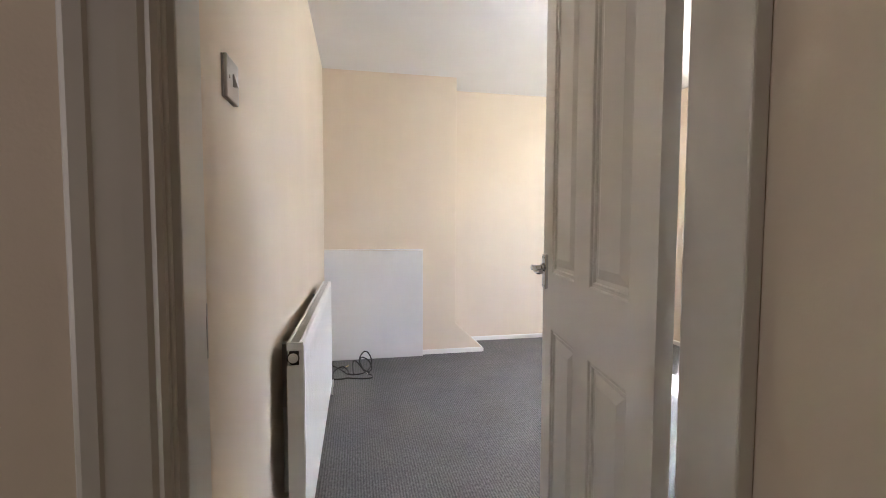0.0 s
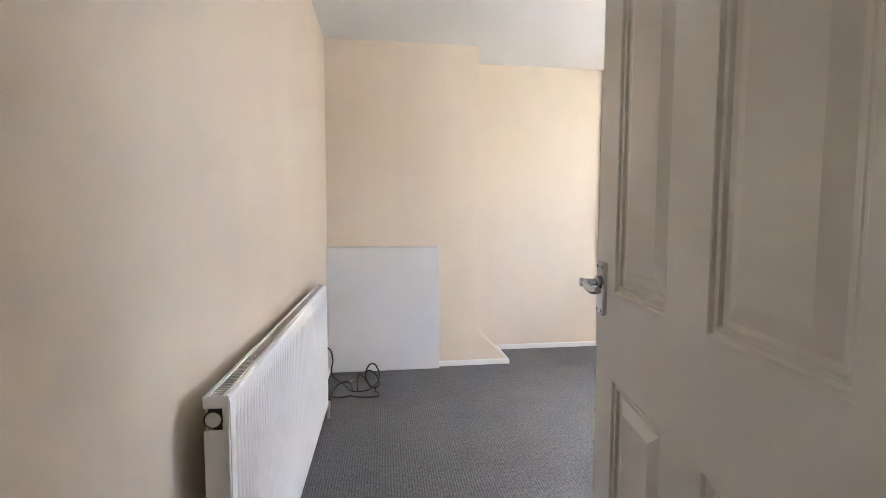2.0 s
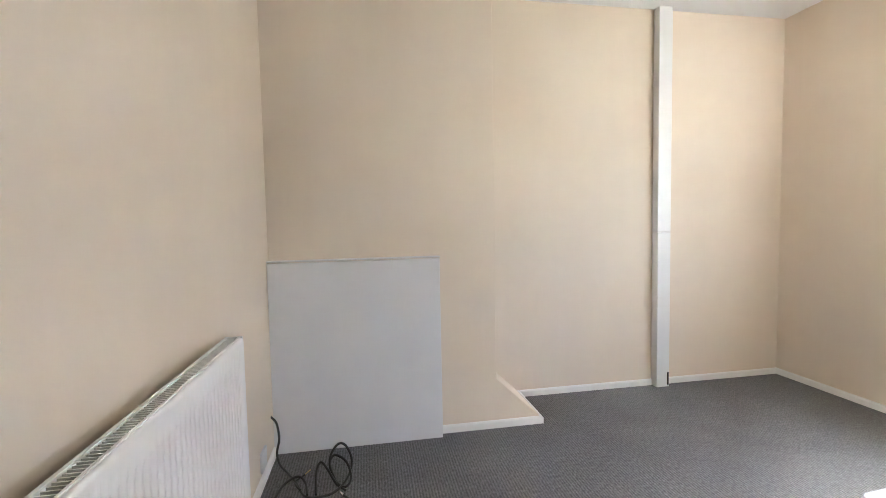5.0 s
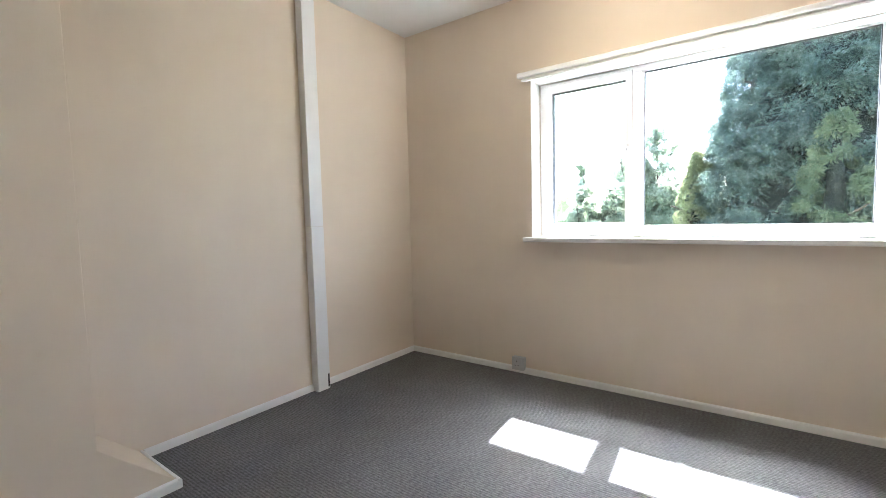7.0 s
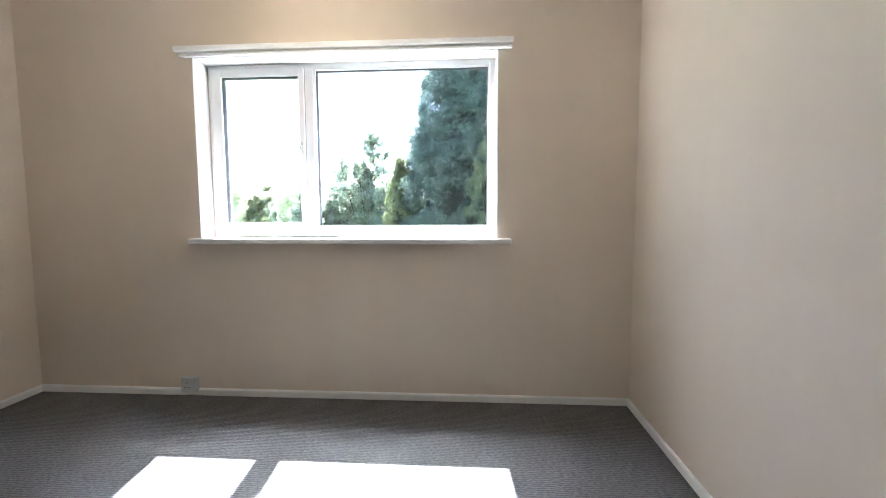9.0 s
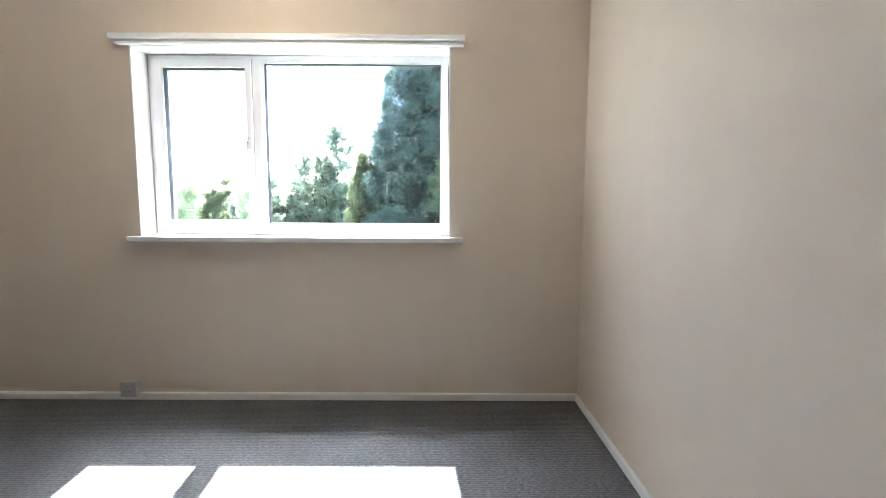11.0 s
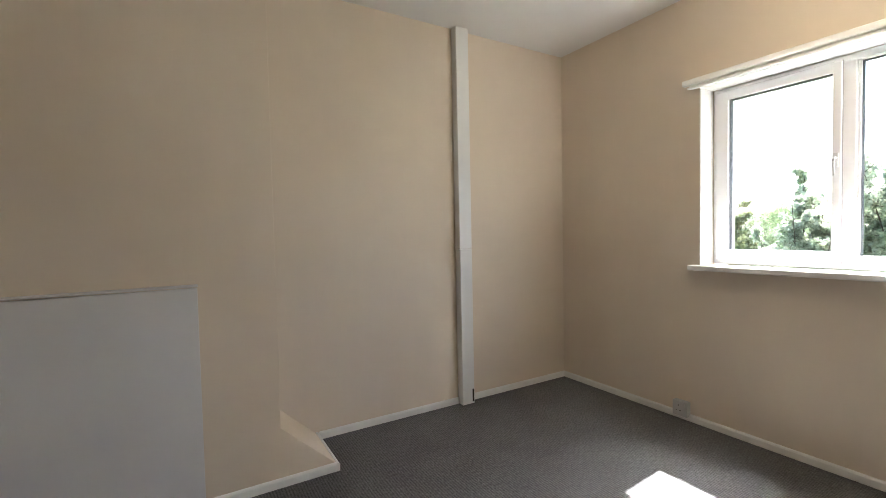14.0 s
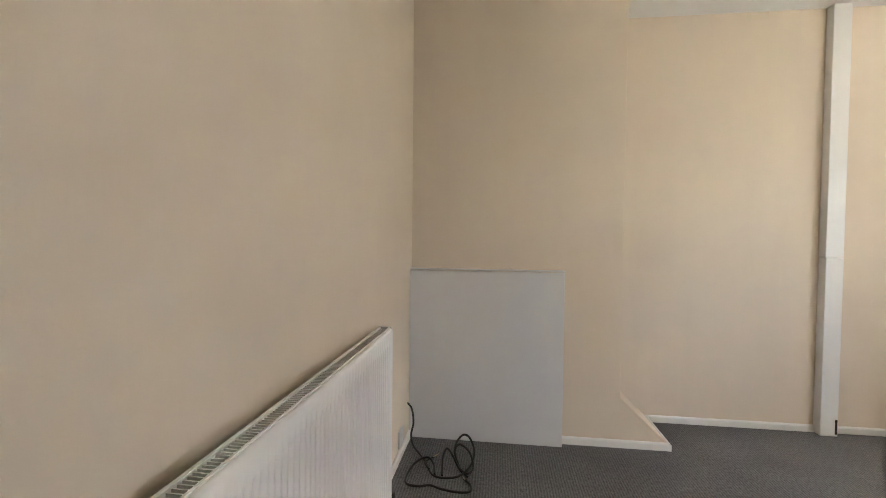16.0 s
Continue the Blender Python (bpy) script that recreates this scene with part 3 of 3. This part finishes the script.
    part("plug_socket", bm, DARK, r, "dark recess round the plug", smooth=True)
    bm = B()
    disc(bm, (RX0 + 0.017, RY0 + 0.008, RZ1 - 0.045), (0, -1, 0), 0.0155, 0.013, 24, bevel=0.002)
    disc(bm, (RX0 + 0.017, RY0 - 0.005, RZ1 - 0.045), (0, -1, 0), 0.0085, 0.004, 6)
    part("blanking_plug", bm, PLASTIC, r, "white plastic blanking plug", smooth=True)
    # far valve
    bm = B()
    disc(bm, (RX1 - 0.012, RY1 - 0.002, RZ0 + 0.012), (0, 1, 0), 0.010, 0.034, 16)
    disc(bm, (RX1 - 0.004, RY1 + 0.032, RZ0 - 0.035), (0, 0, 1), 0.013, 0.050, 16, bevel=0.002)
    disc(bm, (RX1 - 0.004, RY1 + 0.032, 0.0), (0, 0, 1), 0.0075, RZ0 - 0.034, 12)
    valve = part("valve", bm, PLASTIC, r, "small white lockshield valve", smooth=True)
    bm = B()
    disc(bm, (RX1 - 0.004, RY1 + 0.032, RZ0 + 0.014), (0, 0, 1), 0.0125, 0.030, 16, 0.0105, bevel=0.002)
    part("valve_cap", bm, RUBBER, valve, "black plastic valve cap", smooth=True)
    bm = B()
    disc(bm, (RX0 + 0.025, RY0 + 0.02, 0.0), (0, 0, 1), 0.0075, RZ0 + 0.01, 12)
    part("supply_pipe", bm, PLASTIC, r, smooth=True)
    # wall brackets
    for y in (RY0 + 0.2, RY1 - 0.2):
        part("bracket", box(B(), (0.0, y, RZ0 + 0.08), (RX0 + 0.001, y + 0.03, RZ1 - 0.05)), STEEL, r)
    return r


radiator()

# ---- door ----
HINGE = Vector((0.775, -0.050, 0.008))
ANGLE = math.atan2(0.680 - HINGE.y, 0.892 - HINGE.x)
DW, DH, DT = 0.740, 1.985, 0.032


def door_leaf():
    """A four-panel moulded door; u runs from the hinges, the first face looks at the camera."""
    d = new("door_1")
    setting(d, "white four-panel door standing open into the bedroom", "door")
    cols = ((0.108, 0.316), (0.430, 0.640))
    rows = ((0.205, 0.787), (0.970, 1.860))
    bm = B()
    us = sorted({0.0, DW, *(c for p in cols for c in p)})
    vs = sorted({0.0, DH, *(c for p in rows for c in p)})
    steps = ((0.0, 0.0), (0.003, 0.0055), (0.009, 0.0060), (0.012, 0.0040), (0.015, 0.0105), (0.025, 0.0115), (0.050, 0.0035))
    for face in (0, 1):
        def at(u, v, q):
            return bm.verts.new((u, -q if face == 0 else -(DT - q), v))
        for i in range(len(us) - 1):
            for j in range(len(vs) - 1):
                u0, u1, v0, v1 = us[i], us[i + 1], vs[j], vs[j + 1]
                if (u0, u1) in cols and (v0, v1) in rows:
                    rings = [[at(u0 + s, v0 + s, q), at(u1 - s, v0 + s, q), at(u1 - s, v1 - s, q), at(u0 + s, v1 - s, q)] for s, q in steps]
                    for a, b in zip(rings, rings[1:]):
                        for k in range(4):
                            bm.faces.new((a[k], a[(k + 1) % 4], b[(k + 1) % 4], b[k]))
                    bm.faces.new(rings[-1])
                else:
                    bm.faces.new((at(u0, v0, 0), at(u1, v0, 0), at(u1, v1, 0), at(u0, v1, 0)))
    for u in (0.0, DW):
        bm.faces.new([bm.verts.new(p) for p in ((u, 0, 0), (u, -DT, 0), (u, -DT, DH), (u, 0, DH))])
    for v in (0.0, DH):
        bm.faces.new([bm.verts.new(p) for p in ((0, 0, v), (DW, 0, v), (DW, -DT, v), (0, -DT, v))])
    bmesh.ops.remove_doubles(bm, verts=bm.verts[:], dist=0.0002)
    bmesh.ops.recalc_face_normals(bm, faces=bm.faces[:])
    leaf = part("leaf", bm, DOORWHITE, d)
    leaf.modifiers.new("edge", "BEVEL").width = 0.0015
    leaf.modifiers["edge"].limit_method = "ANGLE"
    leaf.modifiers["edge"].angle_limit = radians(60)
    # lever handle on both faces
    for s, y in ((1, 0.0), (-1, -DT)):
        bm = B()
        U, Z = DW - 0.040, 0.970
        box(bm, (U - 0.020, y, Z - 0.057), (U + 0.020, y + s * 0.011, Z + 0.057), 0.003)
        plate = part("handle_plate", bm, CHROME, d, "chrome lever handle backplate")
        bm = B()
        disc(bm, (U, y + s * 0.010, Z + 0.013), (0, s, 0), 0.014, 0.010, 20, bevel=0.002)
        tube(bm, [(U, y + s * 0.012, Z + 0.013), (U, y + s * 0.036, Z + 0.013), (U, y + s * 0.050, Z + 0.013)], 0.0078, 14)
        disc(bm, (U, y + s * 0.042, Z + 0.013), (0, s, 0), 0.0088, 0.011, 18, 0.0098, bevel=0.0015)
        tube(bm, [(U + 0.002, y + s * 0.045, Z + 0.014), (U - 0.012, y + s * 0.0455, Z + 0.012), (U - 0.026, y + s * 0.044, Z + 0.006),
                  (U - 0.040, y + s * 0.041, Z + 0.002), (U - 0.055, y + s * 0.039, Z + 0.003), (U - 0.070, y + s * 0.037, Z + 0.006)], 0.0074, 14)
        part("lever", bm, CHROME, plate, smooth=True)
        for du, dz in ((-0.013, 0.047), (0.013, 0.047), (-0.013, -0.047), (0.013, -0.047)):
            bm = B()
            disc(bm, (U + du, y + s * 0.0105, Z + dz), (0, s, 0), 0.0032, 0.0012, 12)
            part("screw", bm, SCREW, plate)
    # latch face in the free edge
    part("latch_plate", box(B(), (DW - 0.0005, -0.031, 0.90), (DW + 0.0015, -0.007, 0.99), 0.0004), CHROME, d)
    # hinges
    for z in (0.22, 1.70):
        bm = B()
        disc(bm, (-0.004, -DT - 0.004, z), (0, 0, 1), 0.006, 0.09, 12)
        part("hinge", bm, STEEL, d, "steel butt hinge", smooth=True)
    d.matrix_basis = Matrix.Translation(HINGE) @ Matrix.Rotation(ANGLE, 4, "Z")
    return d


door_leaf()


# ---- light switch, sockets ----
def light_switch():
    s = new("light_switch")
    tagged(s, "white plastic light switch on a surface box by the door", "light switch")
    Y, Z = 0.270, 1.428
    part("back_box", box(B(), (0.0, Y - 0.042, Z - 0.042), (0.003, Y + 0.042, Z + 0.042)), PLASTIC, s)
    part("face_plate", box(B(), (0.003, Y - 0.043, Z - 0.043), (0.012, Y + 0.043, Z + 0.043), 0.003), PLASTIC, s)
    bm = B()
    prism(bm, [(0.012, Z - 0.013), (0.022, Z - 0.013), (0.015, Z + 0.013), (0.012, Z + 0.013)], "y", Y - 0.006, Y + 0.006, 0.001)
    part("rocker", bm, PLASTIC, s)
    for dy in (-0.03, 0.03):
        part("screw", disc(B(), (0.012, Y + dy, Z), (1, 0, 0), 0.004, 0.001, 12), STEEL, s)


light_switch()


def socket():
    s = new("wall_socket")
    tagged(s, "single white surface socket low on the wall above the skirting", "socket")
    Y, Z = 2.452, 0.067
    part("back_box", box(B(), (W - 0.030, Y - 0.042, Z - 0.042), (W, Y + 0.042, Z + 0.042), 0.003), SOCKETPL, s)
    part("face_plate", box(B(), (W - 0.039, Y - 0.043, Z - 0.043), (W - 0.030, Y + 0.043, Z + 0.043), 0.003), SOCKETPL, s)
    part("rocker", box(B(), (W - 0.044, Y - 0.030, Z + 0.012), (W - 0.039, Y - 0.016, Z + 0.034), 0.001), SOCKETPL, s)
    for dy, dz, a, b in ((0.008, 0.016, 0.002, 0.005), (-0.003, -0.012, 0.0045, 0.002), (0.019, -0.012, 0.0045, 0.002)):
        part("pin_hole", box(B(), (W - 0.0395, Y + dy - a, Z + dz - b), (W - 0.0388, Y + dy + a, Z + dz + b)), DARK, s)


socket()

blank = new("blank_plate")
tagged(blank, "small white plastic outlet plate low on the wall by the radiator", "outlet plate")
part("plate", box(B(), (0.0, 2.70, 0.055), (0.010, 2.786, 0.141), 0.003), PLASTIC, blank)

# ---- loose black aerial cable ----
cable = new("aerial_cable")
tagged(cable, "loose black aerial cable coiled untidily on the carpet", "cable")
R = 0.0052
bm = B()
tube(bm, [(0.0, 2.93, 0.20), (0.03, 2.90, 0.18), (0.045, 2.87, 0.12), (0.035, 2.86, 0.06), (0.05, 2.84, 0.015), (0.094, 2.78, R), (0.14, 2.70, R), (0.186, 2.60, R),
          (0.24, 2.575, R), (0.31, 2.60, 0.006), (0.36, 2.68, 0.02), (0.372, 2.74, 0.06), (0.345, 2.76, 0.115), (0.31, 2.76, 0.12), (0.28, 2.73, 0.075), (0.30, 2.67, 0.02),
          (0.345, 2.62, 0.008), (0.372, 2.66, 0.02), (0.35, 2.72, 0.06), (0.30, 2.74, 0.085), (0.28, 2.71, 0.06), (0.31, 2.66, 0.012), (0.35, 2.60, R)], R)
tube(bm, [(0.235, 2.585, 0.011), (0.225, 2.70, 0.04), (0.24, 2.74, 0.06), (0.27, 2.70, 0.05), (0.31, 2.645, 0.012), (0.335, 2.63, 0.006)], R)
tube(bm, [(0.20, 2.59, 0.011), (0.185, 2.66, 0.02), (0.15, 2.70, 0.03), (0.10, 2.67, 0.02), (0.075, 2.58, 0.008), (0.085, 2.51, R), (0.14, 2.495, R), (0.19, 2.51, R),
          (0.24, 2.49, R), (0.31, 2.475, R), (0.366, 2.485, R), (0.37, 2.53, 0.006), (0.345, 2.565, 0.007)], R)
tube(bm, [(0.168, 2.63, 0.011), (0.14, 2.68, 0.015), (0.17, 2.74, 0.012)], R * 0.8)
part("lead", bm, RUBBER, cable, smooth=True)
bm = B()
disc(bm, (0.345, 2.565, 0.007), (-0.5, 0.8, 0.05), 0.0062, 0.022, 12)
disc(bm, (0.334, 2.5826, 0.008), (-0.5, 0.8, 0.05), 0.0028, 0.012, 8)
part("plug", bm, CHROME, cable, "metal aerial plug", smooth=True)
part("bare_tip", disc(B(), (0.17, 2.74, 0.012), (0.6, 0.75, 0.1), 0.0024, 0.035, 8), BRASS, cable)

# bits of fluff on the carpet
rng = random.Random(4)
bm = B()
for x, y in ((0.587, 2.526), (2.94, 0.845)):
    for _ in range(5):
        p = Vector((x + rng.gauss(0, 0.004), y + rng.gauss(0, 0.004), 0.0025))
        q = p + Vector((rng.gauss(0, 0.006), rng.gauss(0, 0.006), 0.002))
        tube(bm, [p, (p + q) / 2 + Vector((0, 0, 0.002)), q], 0.0011, 4)
tagged(part("fluff", bm, RUBBER), "dark bits of fluff lying on the grey carpet", "fluff", kind="stuff")

# ---- pendant bulb ----
PX, PY = 2.60, 1.63
pendant = new("pendant_light")
tagged(pendant, "bare lit bulb hanging on a white flex from the ceiling", "pendant light")
bm = B()
disc(bm, (PX, PY, H - 0.028), (0, 0, 1), 0.042, 0.028, 24, bevel=0.006)
part("ceiling_rose", bm, PLASTIC, pendant, smooth=True)
bm = B()
tube(bm, [(PX, PY, H - 0.02), (PX + 0.002, PY, H - 0.1), (PX, PY, 2.255)], 0.003)
part("flex", bm, PLASTIC, pendant, smooth=True)
bm = B()
disc(bm, (PX, PY, 2.185), (0, 0, 1), 0.017, 0.07, 20, bevel=0.004)
part("lamp_holder", bm, PLASTIC, pendant, smooth=True)
bm = B()
bmesh.ops.create_uvsphere(bm, u_segments=20, v_segments=12, radius=0.029, matrix=Matrix.Translation((PX, PY, 2.12)))
for v in bm.verts:
    if v.co.z > 2.13:
        k = min((v.co.z - 2.13) / 0.019, 1)
        v.co.x, v.co.y = PX + (v.co.x - PX) * (1 - 0.2 * k), PY + (v.co.y - PY) * (1 - 0.2 * k)
        v.co.z += 0.035 * k
part("bulb", bm, BULBGLOW, pendant, "lit frosted bulb", smooth=True)
lamp = new("bulb_light", bpy.data.lights.new("bulb_light", "POINT"))
lamp.data.energy = 0.7
lamp.data.color = (1.0, 0.80, 0.56)
lamp.data.shadow_soft_size = 0.03
lamp.location = (PX, PY, 2.07)

# ---- outside ----
GZ = -2.75
bm = B()
vs = [bm.verts.new(p) for p in ((-400, -600, GZ), (800, -600, GZ), (800, 600, GZ), (-400, 600, GZ))]
bm.faces.new(vs)
setting(part("ground", bm, GRASS), "green lawn and gardens outside the window", "ground")


def house(x, y, wx, wy, eaves, ridge):
    h = new("house")
    tagged(h, "brick house with a red tiled roof beyond the gardens", "house")
    part("wall", box(B(), (x, y, GZ), (x + wx, y + wy, eaves)), BRICK, h)
    bm = B()
    prism(bm, [(x - 0.4, eaves - 0.05), (x + wx + 0.4, eaves - 0.05), (x + wx / 2, ridge)], "y", y - 0.3, y + wy + 0.3)
    part("roof", bm, ROOFTILE, h)
    for dy in (1.2, wy - 2.4):
        w = part("window", box(B(), (x - 0.04, y + dy, GZ + 3.4), (x + 0.05, y + dy + 1.2, GZ + 4.5)), UPVC, h)
        part("pane", box(B(), (x - 0.05, y + dy + 0.1, GZ + 3.5), (x - 0.03, y + dy + 1.1, GZ + 4.4)), DARK, w)
    return h


house(38, 17.2, 7, 6.6, 1.0, 2.95)


def foliage(rng, count, place, size, droop, wide=(0.10, 0.20)):
    """Small leaf sprays, one narrow blade each, at places with outward directions."""
    verts, faces = [], []
    for _ in range(count):
        p, out = place(rng)
        s = size * rng.uniform(0.6, 1.4)
        d = (out + Vector((rng.gauss(0, 0.45), rng.gauss(0, 0.45), rng.gauss(0, 0.45) - droop))).normalized()
        side = d.orthogonal().normalized()
        side.rotate(Matrix.Rotation(rng.uniform(0, math.pi), 3, d))
        w = side * s * rng.uniform(*wide)
        bend = Vector((0, 0, -s * 0.25))
        n = len(verts)
        verts += [p, p + d * s * 0.55 + w, p + d * s + bend, p + d * s * 0.55 - w]
        faces.append((n, n + 1, n + 2, n + 3))
    return verts, faces


def crown(name, parent, material, verts, faces):
    me = bpy.data.meshes.new(name)
    me.from_pydata(verts, [], faces)
    me.materials.append(material)
    ob = new(name, me)
    ob.parent = parent
    return ob


def trunk_mesh(x, y, z0, z1, r0, limbs, rng, reach):
    bm = B()
    disc(bm, (x, y, z0), (0, 0, 1), r0, z1 - z0, 10, r0 * 0.25)
    for i in range(limbs):
        z = z0 + (z1 - z0) * (0.25 + 0.7 * i / limbs)
        a = rng.uniform(0, 2 * math.pi)
        k = reach * (1 - 0.6 * i / limbs)
        disc(bm, (x, y, z), (math.cos(a), math.sin(a), 0.5), r0 * 0.3, k, 6, r0 * 0.06)
    return bm


def conifer(x, y, top, radius, material, label, count, size, seed, power=0.8, tufts=300, tuft=0.16, core=0.74):
    """An evergreen cone of feathery tufts that stand out from uneven masses; a dark core shades the gaps between them.
    """
    rng = random.Random(seed)
    t = new("conifer")
    tagged(t, label, "tree")
    h = top - GZ
    part("trunk", trunk_mesh(x, y, GZ, top - 0.1 * h, 0.02 * h + 0.03, 14, rng, radius * 0.7), BARK, t)
    # stacked dark cones: the crown's inner shade put in as colour
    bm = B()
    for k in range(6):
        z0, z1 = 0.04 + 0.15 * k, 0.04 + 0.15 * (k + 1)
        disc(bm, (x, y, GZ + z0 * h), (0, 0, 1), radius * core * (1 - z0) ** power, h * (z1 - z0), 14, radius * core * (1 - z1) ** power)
    part("crown_shade_core", bm, SHADE_CORE, t, "dark solid core that stands in for shade inside the crown")
    waves = [(rng.randint(2, 6), rng.uniform(5, 24), rng.uniform(0, 6.3)) for _ in range(6)]
    clumps = []
    for _ in range(tufts):
        a, z = rng.uniform(0, 2 * math.pi), 0.03 + 0.96 * rng.random() ** 0.9
        swell = 1 + 0.026 * sum(math.sin(n * a + f * z + p) for n, f, p in waves)
        k = radius * (1 - z) ** power * swell * rng.uniform(0.82, 1.02)
        w = tuft * rng.uniform(0.6, 1.25) * (0.55 + 0.45 * (1 - z))
        clumps.append((Vector((x + k * math.cos(a), y + k * math.sin(a), GZ + h * z)), Vector((math.cos(a), math.sin(a), 0.5)).normalized(), w))

    def place(r):
        c, out, w = r.choice(clumps)
        d = (out * 0.55 + Vector((r.gauss(0, 0.6), r.gauss(0, 0.6), r.gauss(0, 0.5)))).normalized()
        return c + d * w * r.random() ** 0.6, d
    crown("crown", t, material, *foliage(rng, count, place, size, 0.05))
    return t


def airy_tree(x, y, top, radius, base, material, label, count, size, seed, name="tree", boughs=70, power=0.9):
    """A light, open crown: boughs and twigs with leaves strung along them, and sky between."""
    rng = random.Random(seed)
    t = new(name)
    tagged(t, label, "bush" if name == "bush" else "tree", "garden bushes" if name == "bush" else "")
    h = top - base
    part("trunk", disc(B(), (x, y, GZ), (0, 0, 1), 0.055, base - GZ + 0.02, 8, 0.03), BARK, t)
    verts, faces, twigs = [], [], []

    def limb(p, q, r0, r1):
        d = (q - p).normalized()
        u = d.orthogonal().normalized()
        v = d.cross(u)
        n = len(verts)
        for c, r in ((p, r0), (q, r1)):
            verts.extend(c + r * (math.cos(a) * u + math.sin(a) * v) for a in (0.0, 2.094, 4.189))
        faces.extend((n + i, n + (i + 1) % 3, n + 3 + (i + 1) % 3, n + 3 + i) for i in range(3))

    foot = Vector((x, y, base))
    stems = []
    for i in range(12):
        a = 2 * math.pi * (i + rng.random()) / 12
        lean = radius * rng.uniform(0.15, 0.75) * (0 if i == 0 else 1)
        tip = Vector((x + lean * math.cos(a), y + lean * math.sin(a), base + h * (1.0 if i == 0 else rng.uniform(0.66, 0.98) - 0.25 * lean / radius)))
        stems.append((foot, tip))
        limb(foot, tip, 0.022, 0.003)
    for i in range(boughs):
        p0, p1 = rng.choice(stems + stems[:1] * 2)
        u = rng.uniform(0.08, 0.94)
        a, e = rng.uniform(0, 2 * math.pi), rng.uniform(0.2, 1.1)
        reach = radius * (0.10 + 0.42 * (1 - u) ** power) * rng.uniform(0.5, 1.15)
        d = Vector((math.cos(a) * math.cos(e), math.sin(a) * math.cos(e), math.sin(e)))
        p = p0.lerp(p1, u)
        q = p + d * reach
        limb(p, q, 0.008, 0.002)
        for _ in range(8):
            s = p.lerp(q, rng.uniform(0.2, 1.0))
            f = (d + Vector((rng.gauss(0, 0.7), rng.gauss(0, 0.7), rng.gauss(0, 0.5)))).normalized()
            g = s + f * reach * rng.uniform(0.15, 0.5)
            limb(s, g, 0.003, 0.001)
            twigs.append((s, g))
    crown("branches", t, BARK, verts, faces)

    def place(r):
        s, g = r.choice(twigs)
        d = Vector((r.gauss(0, 1), r.gauss(0, 1), r.gauss(0, 1))).normalized()
        return s.lerp(g, r.uniform(0.1, 1.05)) + d * r.uniform(0.0, 0.035), (d + (g - s).normalized() * 0.6).normalized()
    crown("crown", t, material, *foliage(rng, count, place, size, 0.0, (0.22, 0.34)))
    return t


def bush(x, y, top, radius, base, material, label, count, size, seed):
    """An airy broad-leaved crown of clumps on branching stems."""
    rng = random.Random(seed)
    t = new("bush")
    tagged(t, label, "bush", "garden bushes")
    h = top - GZ
    part("trunk", trunk_mesh(x, y, GZ, top - 0.15 * h, 0.03 * h * 0.5, 22, rng, radius * 0.9), BARK, t)
    clumps = []
    for _ in range(130):
        a, z = rng.uniform(0, 2 * math.pi), rng.random()
        k = radius * (1 - z) ** 0.38 * rng.uniform(0.3, 1.0)
        clumps.append((Vector((x + k * math.cos(a), y + k * math.sin(a), base + (top - base) * (0.04 + 0.93 * z))), radius * rng.uniform(0.10, 0.22) * (1.25 - 0.6 * z)))

    def place(r):
        c, w = r.choice(clumps)
        d = Vector((r.gauss(0, 1), r.gauss(0, 1), r.gauss(0, 1))).normalized()
        return c + d * w * r.uniform(0.3, 1.0) ** 0.5, (d + Vector((0, 0, 0.4))).normalized()
    crown("crown", t, material, *foliage(rng, count, place, size, 0.0))
    return t


conifer(7.6, 0.62, 5.3, 2.05, CYPRESS, "tall dense blue-green cypress close outside the window", 640000, 0.038, 3, 0.74, 1900, 0.22, 0.78)
conifer(6.4, 0.60, 2.0, 1.25, LIME, "light yellow-green conifer in front of the tall cypress", 36000, 0.038, 21, 0.85, 190, 0.14, 0.3)
conifer(7.2, 1.84, 1.84, 1.15, GOLDEN, "small golden-green conifer beside the tall cypress", 70000, 0.032, 5, 0.85, 420, 0.11)
airy_tree(8.8, 2.62, 2.60, 1.6, -0.5, SILVER, "airy grey-green garden tree in full leaf", 78000, 0.044, 7, "tree", 460)
airy_tree(8.9, 3.90, 2.05, 1.15, -0.6, SILVER, "slender grey-green shrub among the garden hedges", 52000, 0.042, 9, "bush", 260)
airy_tree(9.2, 3.35, 2.0, 1.3, -0.6, SILVER, "pale grey-green shrub beside the garden tree", 50000, 0.044, 13, "bush", 260)
airy_tree(9.9, 5.30, 1.72, 1.2, -1.2, GOLDEN, "leafy yellow-green shrub in the garden", 50000, 0.042, 11, "bush", 180, 0.6)
for i, (x, y, top, rad, m) in enumerate(((9.8, 4.4, 1.50, 1.4, GREEN), (10.6, 3.3, 1.58, 1.6, SILVER), (10.2, 2.1, 1.55, 1.4, SILVER), (10.6, 6.5, 1.62, 1.4, GREEN),
                                         (10.4, 5.0, 1.50, 1.6, SILVER), (12.5, 7.8, 1.45, 1.7, GREEN), (8.3, 2.15, 1.45, 0.8, SILVER))):
    bush(x, y, top, rad, -1.2, m, "low rounded garden bush in full leaf", 26000, 0.045, 30 + i)
